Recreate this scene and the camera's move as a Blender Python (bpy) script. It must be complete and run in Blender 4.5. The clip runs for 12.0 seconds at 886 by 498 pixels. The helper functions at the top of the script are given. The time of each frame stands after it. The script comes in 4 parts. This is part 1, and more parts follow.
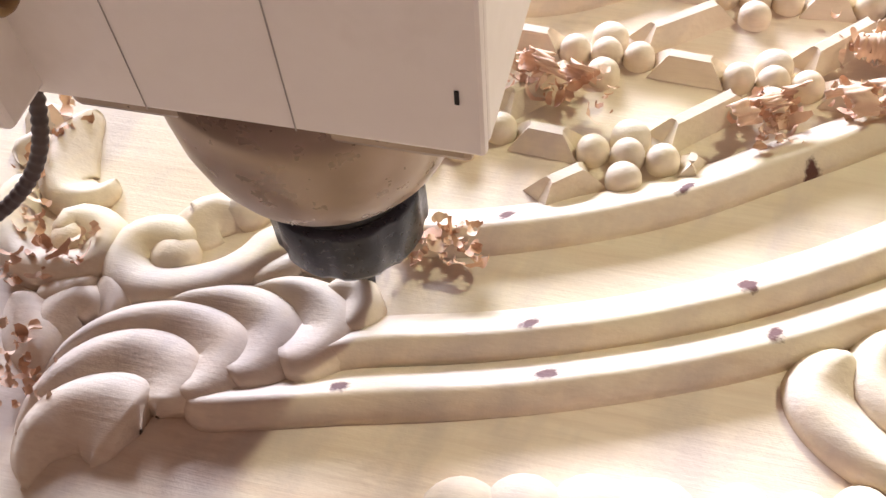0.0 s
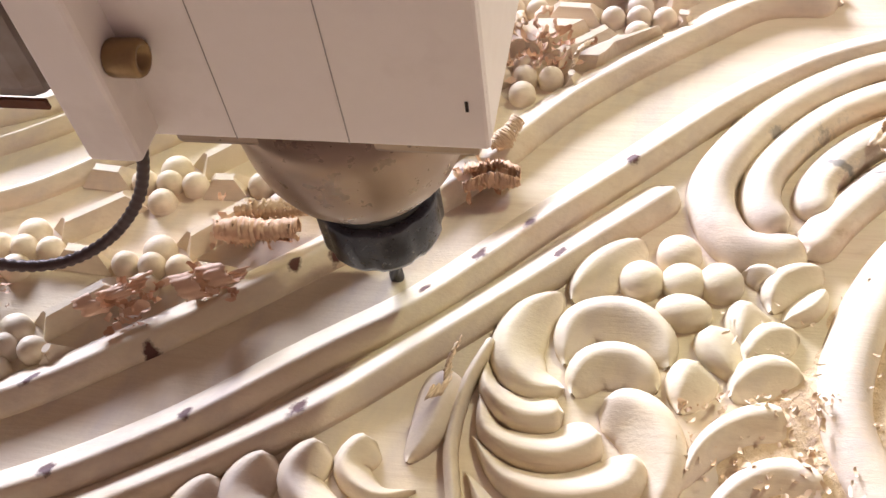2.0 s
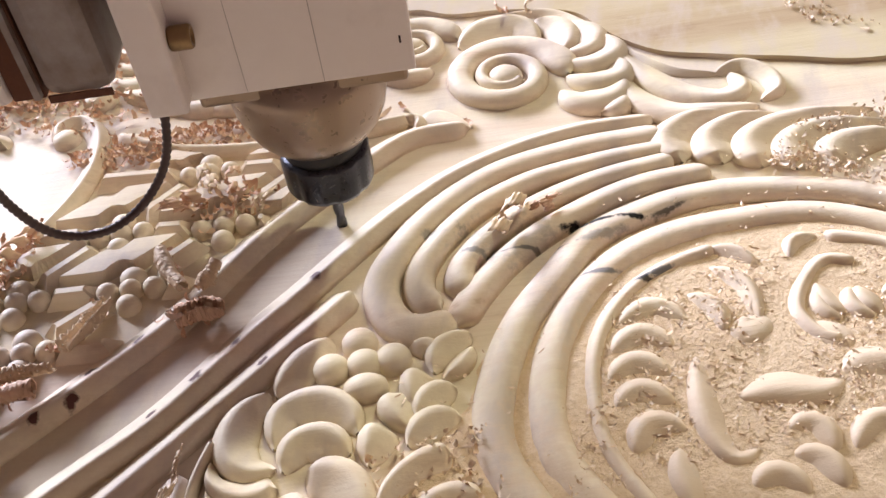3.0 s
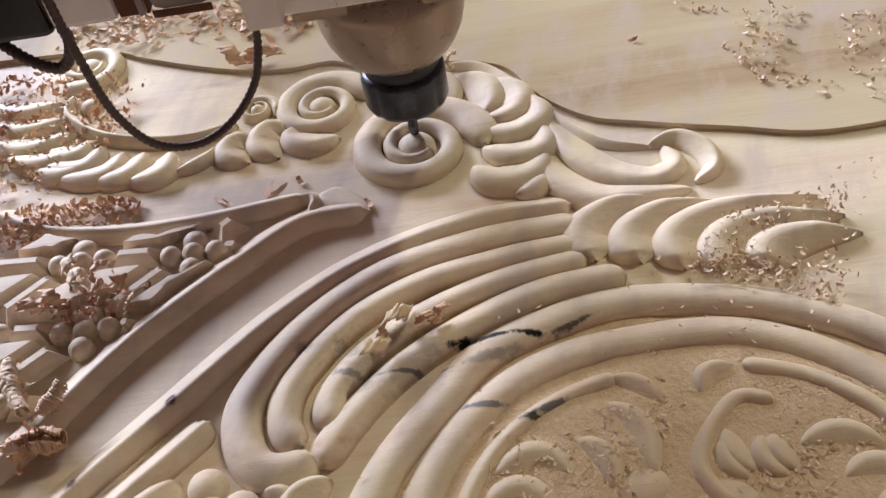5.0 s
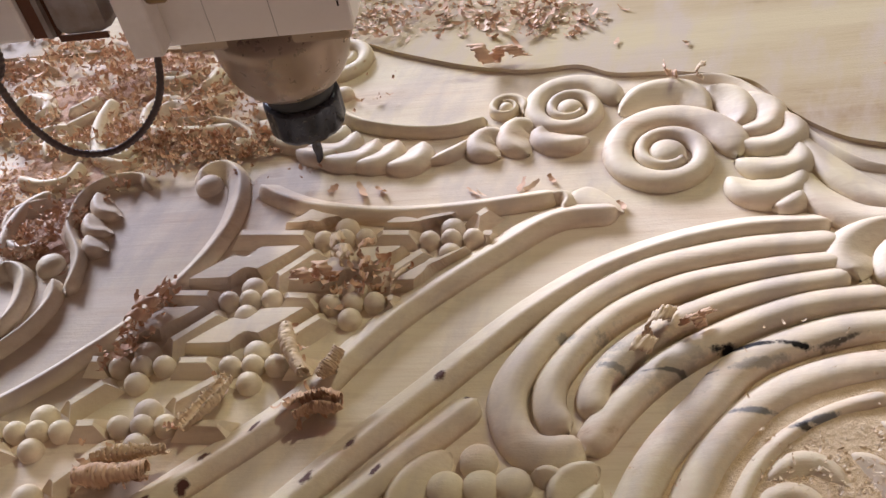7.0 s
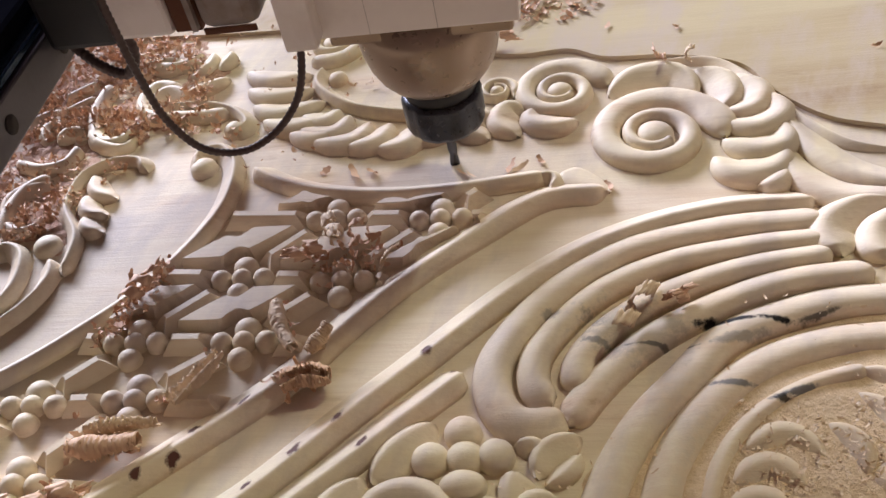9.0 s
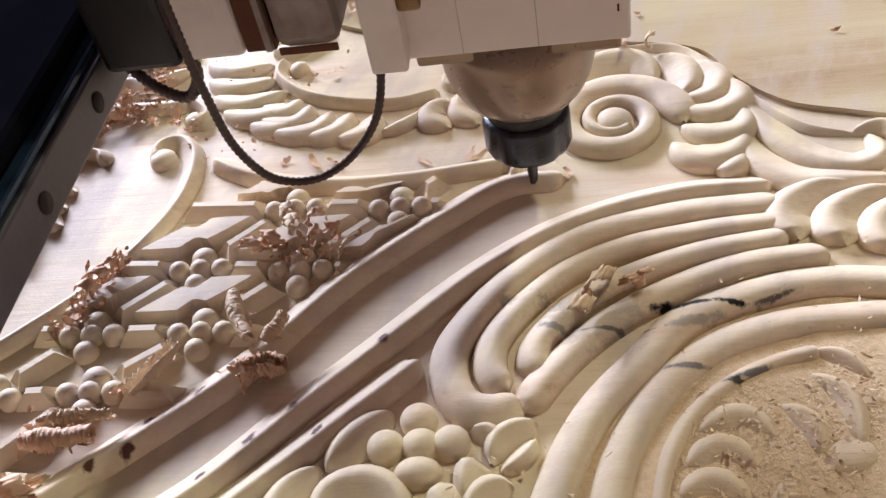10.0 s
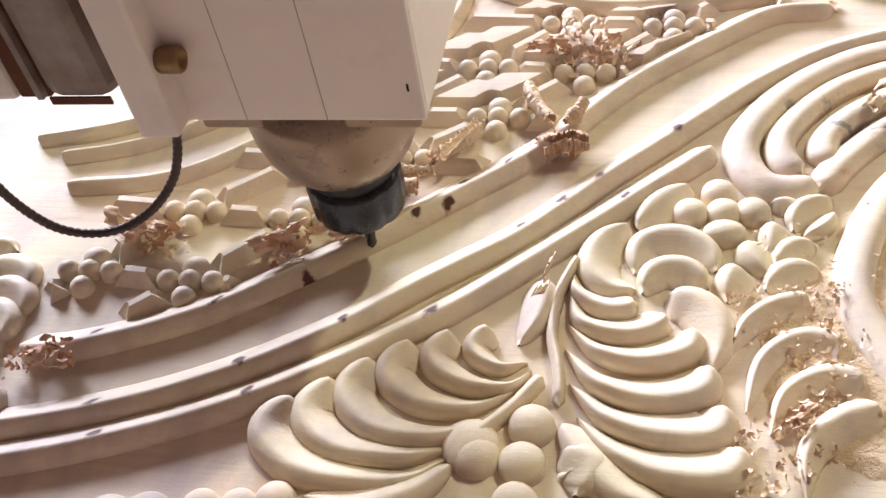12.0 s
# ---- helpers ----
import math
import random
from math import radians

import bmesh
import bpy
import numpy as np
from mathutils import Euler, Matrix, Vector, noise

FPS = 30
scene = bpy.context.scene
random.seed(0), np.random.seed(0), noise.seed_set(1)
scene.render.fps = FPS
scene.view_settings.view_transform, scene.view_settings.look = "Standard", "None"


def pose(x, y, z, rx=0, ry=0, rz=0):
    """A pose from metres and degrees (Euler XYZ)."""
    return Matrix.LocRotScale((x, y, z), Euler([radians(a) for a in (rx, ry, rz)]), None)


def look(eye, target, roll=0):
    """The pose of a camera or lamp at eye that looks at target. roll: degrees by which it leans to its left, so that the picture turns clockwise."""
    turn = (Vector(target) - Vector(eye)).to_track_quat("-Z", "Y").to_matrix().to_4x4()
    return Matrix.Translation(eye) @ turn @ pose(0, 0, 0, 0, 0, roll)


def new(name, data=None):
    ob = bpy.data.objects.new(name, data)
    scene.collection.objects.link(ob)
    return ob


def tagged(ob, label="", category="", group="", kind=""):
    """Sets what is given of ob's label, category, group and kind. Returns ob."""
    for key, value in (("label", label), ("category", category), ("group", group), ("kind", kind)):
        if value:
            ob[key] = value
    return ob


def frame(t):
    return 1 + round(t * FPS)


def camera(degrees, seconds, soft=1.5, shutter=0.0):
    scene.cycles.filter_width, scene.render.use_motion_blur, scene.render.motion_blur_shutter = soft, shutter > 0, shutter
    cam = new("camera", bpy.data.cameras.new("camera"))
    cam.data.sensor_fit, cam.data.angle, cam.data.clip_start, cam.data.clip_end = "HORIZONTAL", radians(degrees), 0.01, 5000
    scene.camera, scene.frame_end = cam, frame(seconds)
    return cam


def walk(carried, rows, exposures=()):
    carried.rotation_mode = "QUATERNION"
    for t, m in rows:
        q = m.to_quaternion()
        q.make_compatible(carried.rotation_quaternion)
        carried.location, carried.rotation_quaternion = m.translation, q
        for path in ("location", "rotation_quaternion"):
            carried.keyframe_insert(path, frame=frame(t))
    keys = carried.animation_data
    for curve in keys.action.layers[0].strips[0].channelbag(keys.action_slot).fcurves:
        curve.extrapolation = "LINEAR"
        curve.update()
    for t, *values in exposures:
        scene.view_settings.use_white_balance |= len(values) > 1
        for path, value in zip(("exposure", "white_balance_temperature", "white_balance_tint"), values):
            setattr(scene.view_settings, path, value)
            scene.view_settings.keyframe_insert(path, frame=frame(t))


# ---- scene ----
cam = camera(49.6, 12.0)
PATH = [
    (0, (0.235, 0.188, 0.26), (0.086, 1.343, -1.366), -6.5),
    (0.5, (0.237, 0.188, 0.26), (0.09, 1.323, -1.38), -6.4),
    (0.7, (0.257, 0.186, 0.257), (0.073, 1.322, -1.379), -8.8),
    (1, (0.313, 0.19, 0.267), (0.129, 1.331, -1.365), -10.7),
    (1.2, (0.361, 0.193, 0.27), (0.233, 1.365, -1.346), -8.6),
    (1.5, (0.439, 0.193, 0.281), (0.299, 1.395, -1.312), -9.6),
    (2, (0.485, 0.197, 0.306), (0.354, 1.443, -1.253), -10.4),
    (2.5, (0.508, 0.158, 0.336), (0.537, 1.522, -1.127), -12.1),
    (3, (0.536, 0.116, 0.349), (0.832, 1.529, -1.035), -8.2),
    (3.5, (0.591, 0.143, 0.356), (0.934, 1.535, -1.038), -8.4),
    (3.7, (0.619, 0.161, 0.356), (0.937, 1.544, -1.054), -9.4),
    (5.3, (0.639, 0.186, 0.352), (0.827, 1.568, -1.081), -10.5),
    (5.5, (0.628, 0.187, 0.357), (0.807, 1.583, -1.065), -10.7),
    (6, (0.616, 0.189, 0.359), (0.752, 1.6, -1.052), -10.9),
    (6.5, (0.594, 0.187, 0.364), (0.637, 1.617, -1.034), -11.7),
    (7, (0.563, 0.184, 0.371), (0.538, 1.621, -1.019), -12.2),
    (7.2, (0.556, 0.181, 0.37), (0.483, 1.632, -1.006), -12.3),
    (8.8, (0.571, 0.168, 0.365), (0.502, 1.61, -1.019), -13.3),
    (9, (0.572, 0.17, 0.367), (0.528, 1.607, -1.024), -12.8),
    (9.5, (0.59, 0.171, 0.362), (0.56, 1.604, -1.033), -13.3),
    (10, (0.585, 0.166, 0.36), (0.571, 1.594, -1.04), -12.6),
    (10.5, (0.561, 0.158, 0.36), (0.508, 1.54, -1.084), -12.8),
    (11, (0.542, 0.141, 0.355), (0.478, 1.533, -1.079), -10.6),
    (11.5, (0.506, 0.12, 0.355), (0.397, 1.491, -1.096), -11.5),
    (12, (0.442, 0.08, 0.352), (0.311, 1.449, -1.1), -11.3),
]
EXPOSE = [(0, 0.55), (0.5, 0.5), (1.0, -0.15), (1.5, 0.4), (2, 0.5), (3, 0.25), (3.5, -0.1), (5.5, -0.25), (6.5, -0.3), (7.5, -0.3), (9, -0.2), (10, 0.0), (11, 0.1), (12, 0.25)]
walk(cam, [(t, look(eye, target, roll)) for t, eye, target, roll in PATH], EXPOSE)
# ---- world, sun and daylight ----
AXIS = -12.0  # the machine's long axis, in degrees, seen from above
world = bpy.data.worlds.new("sky")
scene.world = world
world.use_nodes = True
_bg = world.node_tree.nodes["Background"]
_sky = world.node_tree.nodes.new("ShaderNodeTexSky")
_sky.sky_type = "NISHITA"
_sky.sun_disc = False
SUN_AZ, SUN_EL = 34.0, 50.0  # degrees from +x towards +y, and above the horizon
_sky.sun_elevation = radians(SUN_EL)
_sky.sun_rotation = radians(90 - SUN_AZ)
world.node_tree.links.new(_sky.outputs[0], _bg.inputs[0])
_bg.inputs[1].default_value = 0.15
sun = new("sun", bpy.data.lights.new("sun", "SUN"))
sun.data.energy, sun.data.angle, sun.data.color = 1.15, radians(2.5), (1.0, 0.97, 0.74)
_d = Vector((math.cos(radians(SUN_AZ)) * math.cos(radians(SUN_EL)), math.sin(radians(SUN_AZ)) * math.cos(radians(SUN_EL)), math.sin(radians(SUN_EL))))
sun.matrix_world = look(_d * 10, (0, 0, 0))
window_light = new("window_light", bpy.data.lights.new("window_light", "AREA"))
window_light.data.shape, window_light.data.size, window_light.data.size_y = "RECTANGLE", 3.2, 1.0
window_light.data.energy, window_light.data.color = 700.0, (0.89, 0.93, 1.20)
window_light.matrix_world = look((-1.15, 4.86, 1.70), (0.45, 0.5, 0.0))

# ---- materials ----


def mat(name, rough=0.6, metal=0.0, colour=(0.5, 0.5, 0.5)):
    m = bpy.data.materials.new(name)
    m.use_nodes = True
    b = m.node_tree.nodes["Principled BSDF"]
    b.inputs["Roughness"].default_value = rough
    b.inputs["Metallic"].default_value = metal
    b.inputs["Base Color"].default_value = (*colour, 1)
    return m, m.node_tree, b


def node(tree, kind, **values):
    n = tree.nodes.new(kind)
    for key, value in values.items():
        n.inputs[key].default_value = value
    return n


def ramp(tree, source, *stops):
    r = tree.nodes.new("ShaderNodeValToRGB")
    while len(r.color_ramp.elements) < len(stops):
        r.color_ramp.elements.new(0.5)
    for e, (p, c) in zip(r.color_ramp.elements, stops):
        e.position, e.color = p, (*c, 1)
    tree.links.new(source, r.inputs[0])
    return r.outputs[0]


def mixed(tree, fac, a, b, how="MIX"):
    m = tree.nodes.new("ShaderNodeMix")
    m.data_type, m.blend_type = "RGBA", how
    for source, slot in ((fac, 0), (a, 6), (b, 7)):
        if hasattr(source, "is_linked"):
            tree.links.new(source, m.inputs[slot])
        elif slot == 0:
            m.inputs[0].default_value = source
        else:
            m.inputs[slot].default_value = (*source, 1)
    return m.outputs[2]


def math_node(tree, how, a, b=0.0, c=0.0):
    m = tree.nodes.new("ShaderNodeMath")
    m.operation = how
    for k, v in enumerate((a, b, c)):
        if hasattr(v, "is_linked"):
            tree.links.new(v, m.inputs[k])
        else:
            m.inputs[k].default_value = v
    return m.outputs[0]


def placed(tree, scale, turn=0.0, at=(0, 0, 0), stretch=(1, 1, 1)):
    """World position, turned about z and stretched."""
    g = tree.nodes.new("ShaderNodeNewGeometry")
    m = tree.nodes.new("ShaderNodeMapping")
    m.vector_type = "TEXTURE"
    m.inputs["Location"].default_value = at
    m.inputs["Rotation"].default_value = (0, 0, radians(turn))
    m.inputs["Scale"].default_value = [1.0 / (scale * v) for v in stretch]
    tree.links.new(g.outputs["Position"], m.inputs["Vector"])
    return m.outputs[0]


def noise_at(tree, vector, scale, detail=4.0, rough=0.55, out=0):
    n = node(tree, "ShaderNodeTexNoise", Scale=scale, Detail=detail, Roughness=rough)
    tree.links.new(vector, n.inputs["Vector"])
    return n.outputs[out]


def bump(tree, bsdf, height, strength, distance):
    b = node(tree, "ShaderNodeBump", Strength=strength, Distance=distance)
    tree.links.new(height, b.inputs["Height"])
    tree.links.new(b.outputs[0], bsdf.inputs["Normal"])


def wood(name, pale, warm, dark, rough=0.55, stains=(), gloss=0.2):
    """Pale sawn softwood: long grain along the machine's axis, soft blotches, fine tool marks and dark knots or cracks."""
    m, t, b = mat(name, rough)
    b.inputs["Specular IOR Level"].default_value = gloss
    grain = noise_at(t, placed(t, 1.0, AXIS, stretch=(5, 60, 60)), 1.0, 5.0, 0.6)
    fine = noise_at(t, placed(t, 1.0, AXIS, stretch=(30, 520, 520)), 1.0, 3.0, 0.7)
    blotch = noise_at(t, placed(t, 1.0), 9.0, 3.0, 0.5)
    c = ramp(t, grain, (0.28, dark), (0.36, warm), (0.52, pale), (0.75, warm))
    c = mixed(t, math_node(t, "MULTIPLY", ramp(t, fine, (0.46, (0, 0, 0)), (0.72, (1, 1, 1))), 0.22), c, dark)
    c = mixed(t, math_node(t, "MULTIPLY", ramp(t, blotch, (0.45, (0, 0, 0)), (0.70, (1, 1, 1))), 0.5), c, warm)
    spots = noise_at(t, placed(t, 1.0, AXIS, stretch=(26, 80, 80)), 1.0, 4.0, 0.65)
    c = mixed(t, math_node(t, "MULTIPLY", ramp(t, spots, (0.60, (0, 0, 0)), (0.74, (1, 1, 1))), 0.55), c, dark)
    band = noise_at(t, placed(t, 1.0, AXIS, stretch=(1.2, 16, 16)), 1.0, 3.0, 0.5)
    c = mixed(t, math_node(t, "MULTIPLY", ramp(t, band, (0.42, (0, 0, 0)), (0.62, (1, 1, 1))), 0.55), c, (0.70, 0.62, 0.40))
    cloud = noise_at(t, placed(t, 1.0, 62, stretch=(14, 34, 34)), 1.0, 4.0, 0.6)
    c = mixed(t, math_node(t, "MULTIPLY", ramp(t, cloud, (0.47, (0, 0, 0)), (0.66, (1, 1, 1))), 0.75), c, (0.55, 0.46, 0.38))
    fuzz = noise_at(t, placed(t, 1.0), 170.0, 5.0, 0.7)
    for x, y, rx, ry, turn, amount, tint in stains:
        v = placed(t, 1.0, turn, (x / 1000, y / 1000, 0), (1000 / rx, 1000 / ry, 0.001))
        length = t.nodes.new("ShaderNodeVectorMath")
        length.operation = "LENGTH"
        t.links.new(v, length.inputs[0])
        d = math_node(t, "ADD", length.outputs[1], math_node(t, "MULTIPLY", math_node(t, "SUBTRACT", fuzz, 0.5), 2.2))
        f = math_node(t, "MULTIPLY", ramp(t, d, (0.55, (1, 1, 1)), (1.05, (0, 0, 0))), amount)
        c = mixed(t, f, c, tint)
    t.links.new(c, b.inputs["Base Color"])
    h = math_node(t, "ADD", fine, math_node(t, "MULTIPLY", noise_at(t, placed(t, 1.0), 700.0, 2.0), 0.6))
    bump(t, b, h, 0.28, 0.0006)
    return m


DUSTY = (0.70, 0.55, 0.38)
BLACK, BLUE = (0.012, 0.010, 0.010), (0.10, 0.11, 0.13)
STAINS = [
    (735, 305, 150, 145, 0, 0.55, DUSTY), (735, 305, 95, 90, 0, 0.35, DUSTY),
    (690, 464, 20, 2.6, -9, 1.0, BLACK),
    (712, 458, 10, 2, -25, 1.0, BLACK),
    (732, 456, 16, 1.5, 7, 0.8, BLACK),
    (659, 456, 21, 1.3, -13, 0.75, BLACK),
    (692, 452, 18, 3, 2, 0.5, BLUE),
    (626, 466, 10, 2.4, -28, 0.6, BLUE),
    (646, 469, 31, 22, -28, 0.3, BLUE),
    (680, 427, 13, 2, -17, 0.8, BLUE),
    (706, 416, 13, 2.2, 3, 0.85, BLUE),
    (699, 413, 4, 3, -45, 0.9, BLACK),
    (608, 490, 6, 4, 11, 0.5, BLUE),
    (628, 482, 8, 5, -60, 0.45, BLUE),
]
KNOT = (0.10, 0.042, 0.032)
KNOTS = [
    (506, 435, 35), (402, 375, 35), (315, 341, 35), (244, 327, 10), (181, 323, 10), (543, 482, 35), (496, 453, 35), (474, 439, 35), (451, 425, 35), (359, 377, 35), (309, 359, 35), (240, 345, 10),
    (180, 342, 10), (449, 473, 35), (424, 463, 35), (397, 443, 35), (294, 399, 30), (339, 409, 30), (232, 389, 30), (468, 485, 30), (556, 470, 30), (414, 448, 30),
]
PALE, WARM, DARK = (0.78, 0.665, 0.51), (0.70, 0.55, 0.395), (0.47, 0.32, 0.21)
carved_wood = wood("carved_wood", PALE, WARM, DARK, 0.55, STAINS[:2])
band_wood = wood("band_wood", PALE, WARM, DARK, 0.55, STAINS)
moulding_wood = wood("moulding_wood", PALE, WARM, DARK, 0.55, [(x, y, 3.4 + 2.6 * ((x * 7 + y) % 10) / 10, 2.2 + 1.8 * ((x * 3 + y) % 7) / 7, turn + 20, 1.0, KNOT) for x, y, turn in KNOTS])
floor_wood = wood("routed_wood", (0.77, 0.65, 0.50), (0.69, 0.535, 0.385), (0.47, 0.32, 0.21), 0.6)
raw_wood = wood("planed_wood", (0.47, 0.36, 0.225), (0.40, 0.29, 0.17), (0.27, 0.175, 0.10), 0.6, (), 0.05)


def chip_material(name, a, b, c):
    m, t, p = mat(name, 0.7)
    g = t.nodes.new("ShaderNodeNewGeometry")
    base = ramp(t, g.outputs["Random Per Island"], (0.0, a), (0.5, b), (1.0, c))
    n = noise_at(t, placed(t, 1.0), 400.0, 3.0)
    t.links.new(mixed(t, math_node(t, "MULTIPLY", n, 0.5), base, b), p.inputs["Base Color"])
    bump(t, p, n, 0.4, 0.0005)
    return m


chip_brown = chip_material("chip_brown", (0.48, 0.25, 0.14), (0.67, 0.43, 0.275), (0.80, 0.62, 0.45))
chip_pale = chip_material("chip_pale", (0.62, 0.43, 0.26), (0.70, 0.53, 0.34), (0.80, 0.69, 0.54))


def dust_material(name, low, mid, high):
    m, t, p = mat(name, 0.9)
    n = noise_at(t, placed(t, 1.0), 260.0, 5.0, 0.7)
    w = noise_at(t, placed(t, 1.0), 22.0, 3.0)
    c = ramp(t, n, (0.22, low), (0.5, mid), (0.8, high))
    t.links.new(mixed(t, math_node(t, "MULTIPLY", w, 0.5), c, mid), p.inputs["Base Color"])
    bump(t, p, n, 0.8, 0.002)
    return m


dust = dust_material("sawdust", (0.57, 0.40, 0.23), (0.69, 0.52, 0.325), (0.79, 0.64, 0.45))
coarse_dust = dust_material("coarse_sawdust", (0.34, 0.18, 0.12), (0.54, 0.34, 0.24), (0.70, 0.52, 0.40))


def worn(name, base, mark, rough, metal=0.0, scale=40.0, low=0.55, high=0.75, amount=0.6, relief=0.15):
    """Paint or metal with smudges and fine scratches."""
    m, t, p = mat(name, rough, metal)
    co = t.nodes.new("ShaderNodeTexCoord").outputs["Object"]
    n = noise_at(t, co, scale, 5.0, 0.62)
    f = noise_at(t, co, scale * 9, 3.0, 0.6)
    c = mixed(t, math_node(t, "MULTIPLY", ramp(t, n, (low, (0, 0, 0)), (high, (1, 1, 1))), amount), base, mark)
    t.links.new(mixed(t, math_node(t, "MULTIPLY", f, 0.18), c, mark), p.inputs["Base Color"])
    t.links.new(math_node(t, "MULTIPLY_ADD", f, 0.25, rough - 0.12), p.inputs["Roughness"])
    bump(t, p, f, relief, 0.0004)
    return m


white_paint = worn("white_paint", (0.84, 0.79, 0.75), (0.58, 0.51, 0.46), 0.42, 0.0, 14.0)
cast_paint = worn("beige_housing", (0.33, 0.25, 0.185), (0.20, 0.14, 0.10), 0.30, 0.6, 18.0)
grey_paint = worn("grey_paint", (0.36, 0.33, 0.31), (0.17, 0.11, 0.08), 0.5, 0.0, 18.0, 0.5, 0.7, 0.8)
nut_steel = worn("blackened_steel", (0.045, 0.047, 0.055), (0.10, 0.10, 0.11), 0.30, 0.9, 60.0)
black_rubber = worn("black_rubber", (0.012, 0.012, 0.013), (0.03, 0.03, 0.03), 0.5)
bit_steel = worn("carbide", (0.11, 0.11, 0.12), (0.05, 0.05, 0.05), 0.3, 1.0, 120.0)
brass = worn("dull_brass", (0.30, 0.20, 0.10), (0.12, 0.08, 0.05), 0.45, 0.8, 80.0)
hose_grey = worn("hose", (0.085, 0.06, 0.055), (0.04, 0.03, 0.028), 0.45, 0.4, 60.0)
rust = worn("rusty_edge", (0.13, 0.05, 0.025), (0.06, 0.03, 0.02), 0.8, 0.2, 50.0)
rail_steel = worn("rail_steel", (0.115, 0.11, 0.125), (0.06, 0.055, 0.06), 0.35, 0.7, 30.0)
beam_black = worn("black_paint", (0.004, 0.004, 0.006), (0.008, 0.008, 0.010), 0.75)
beam_black.node_tree.nodes["Principled BSDF"].inputs["Specular IOR Level"].default_value = 0.0
blue_edge = worn("blue_edge", (0.03, 0.06, 0.11), (0.02, 0.03, 0.05), 0.18, 0.6, 30.0)
hole_dark = mat("bolt_hole", 0.8, 0.0, (0.02, 0.014, 0.012))[0]
# Tone of the unseen walls, chosen for the warm light they bounce back.
bounce_plaster = worn("bounce_plaster", (0.30, 0.20, 0.145), (0.22, 0.145, 0.105), 0.9, 0.0, 3.0)
concrete = worn("concrete", (0.20, 0.165, 0.14), (0.13, 0.105, 0.09), 0.85, 0.0, 2.0)

# ---- builders ----
MM = 0.001
FLOOR = -0.009  # the routed ground of the relief; its tops lie about z = 0


def part(name, bm, material, parent, label="", smooth=True):
    me = bpy.data.meshes.new(name)
    bmesh.ops.recalc_face_normals(bm, faces=bm.faces)
    bm.to_mesh(me)
    bm.free()
    return joined(name, me, material, parent, label, smooth)


def joined(name, me, material, parent, label="", smooth=True):
    if smooth:
        me.polygons.foreach_set("use_smooth", [True] * len(me.polygons))
    me.materials.append(material)
    ob = new(name, me)
    ob.parent = parent
    if label:
        tagged(ob, label)
    return ob


def box(x0, x1, y0, y1, z0, z1, bevel=0.0, bm=None):
    bm = bm or bmesh.new()
    m = Matrix.LocRotScale(((x0 + x1) / 2, (y0 + y1) / 2, (z0 + z1) / 2), None, (x1 - x0, y1 - y0, z1 - z0))
    made = bmesh.ops.create_cube(bm, size=1.0, matrix=m)
    if bevel:
        edges = list({e for v in made["verts"] for e in v.link_edges})
        bmesh.ops.bevel(bm, geom=edges, offset=bevel, segments=2, affect="EDGES", profile=0.5)
    return bm


def turned(profile, segments=48, bm=None, wobble=None):
    """A solid of revolution about z from (radius, height) pairs; its ends are closed."""
    bm = bm or bmesh.new()
    rings = []
    for k, (r, z) in enumerate(profile):
        ring = []
        for s in range(segments):
            a = 2 * math.pi * s / segments
            q = r * (wobble(k, s) if wobble else 1.0)
            ring.append(bm.verts.new((q * math.cos(a), q * math.sin(a), z)))
        rings.append(ring)
    for lo, hi in zip(rings, rings[1:]):
        for s in range(segments):
            bm.faces.new((lo[s], lo[(s + 1) % segments], hi[(s + 1) % segments], hi[s]))
    bm.faces.new(rings[0][::-1])
    bm.faces.new(rings[-1])
    return bm


def curve_through(points, step):
    """Points at even steps on a smooth curve through the given ones."""
    p = np.array(points, float)
    p = np.vstack([2 * p[0] - p[1], p, 2 * p[-1] - p[-2]])
    knots = np.r_[0, np.cumsum(np.maximum(np.linalg.norm(np.diff(p, axis=0), axis=1), 1e-6) ** 0.5)]
    out = []
    for i in range(1, len(p) - 2):
        t0, t1, t2, t3 = knots[i - 1 : i + 3]
        n = max(2, int(np.linalg.norm(p[i + 1] - p[i]) / step * 3))
        t = np.linspace(t1, t2, n, endpoint=False)[:, None]
        a1 = (t1 - t) / (t1 - t0) * p[i - 1] + (t - t0) / (t1 - t0) * p[i]
        a2 = (t2 - t) / (t2 - t1) * p[i] + (t - t1) / (t2 - t1) * p[i + 1]
        a3 = (t3 - t) / (t3 - t2) * p[i + 1] + (t - t2) / (t3 - t2) * p[i + 2]
        b1 = (t2 - t) / (t2 - t0) * a1 + (t - t0) / (t2 - t0) * a2
        b2 = (t3 - t) / (t3 - t1) * a2 + (t - t1) / (t3 - t1) * a3
        out.append((t2 - t) / (t2 - t1) * b1 + (t - t1) / (t2 - t1) * b2)
    out = np.vstack(out + [p[-2][None]])
    s = np.r_[0, np.cumsum(np.linalg.norm(np.diff(out, axis=0), axis=1))]
    n = max(6, int(s[-1] / step))
    at = np.linspace(0, s[-1], n)
    return np.stack([np.interp(at, s, out[:, k]) for k in range(out.shape[1])], 1), at, s[-1]


PROFILE = 15


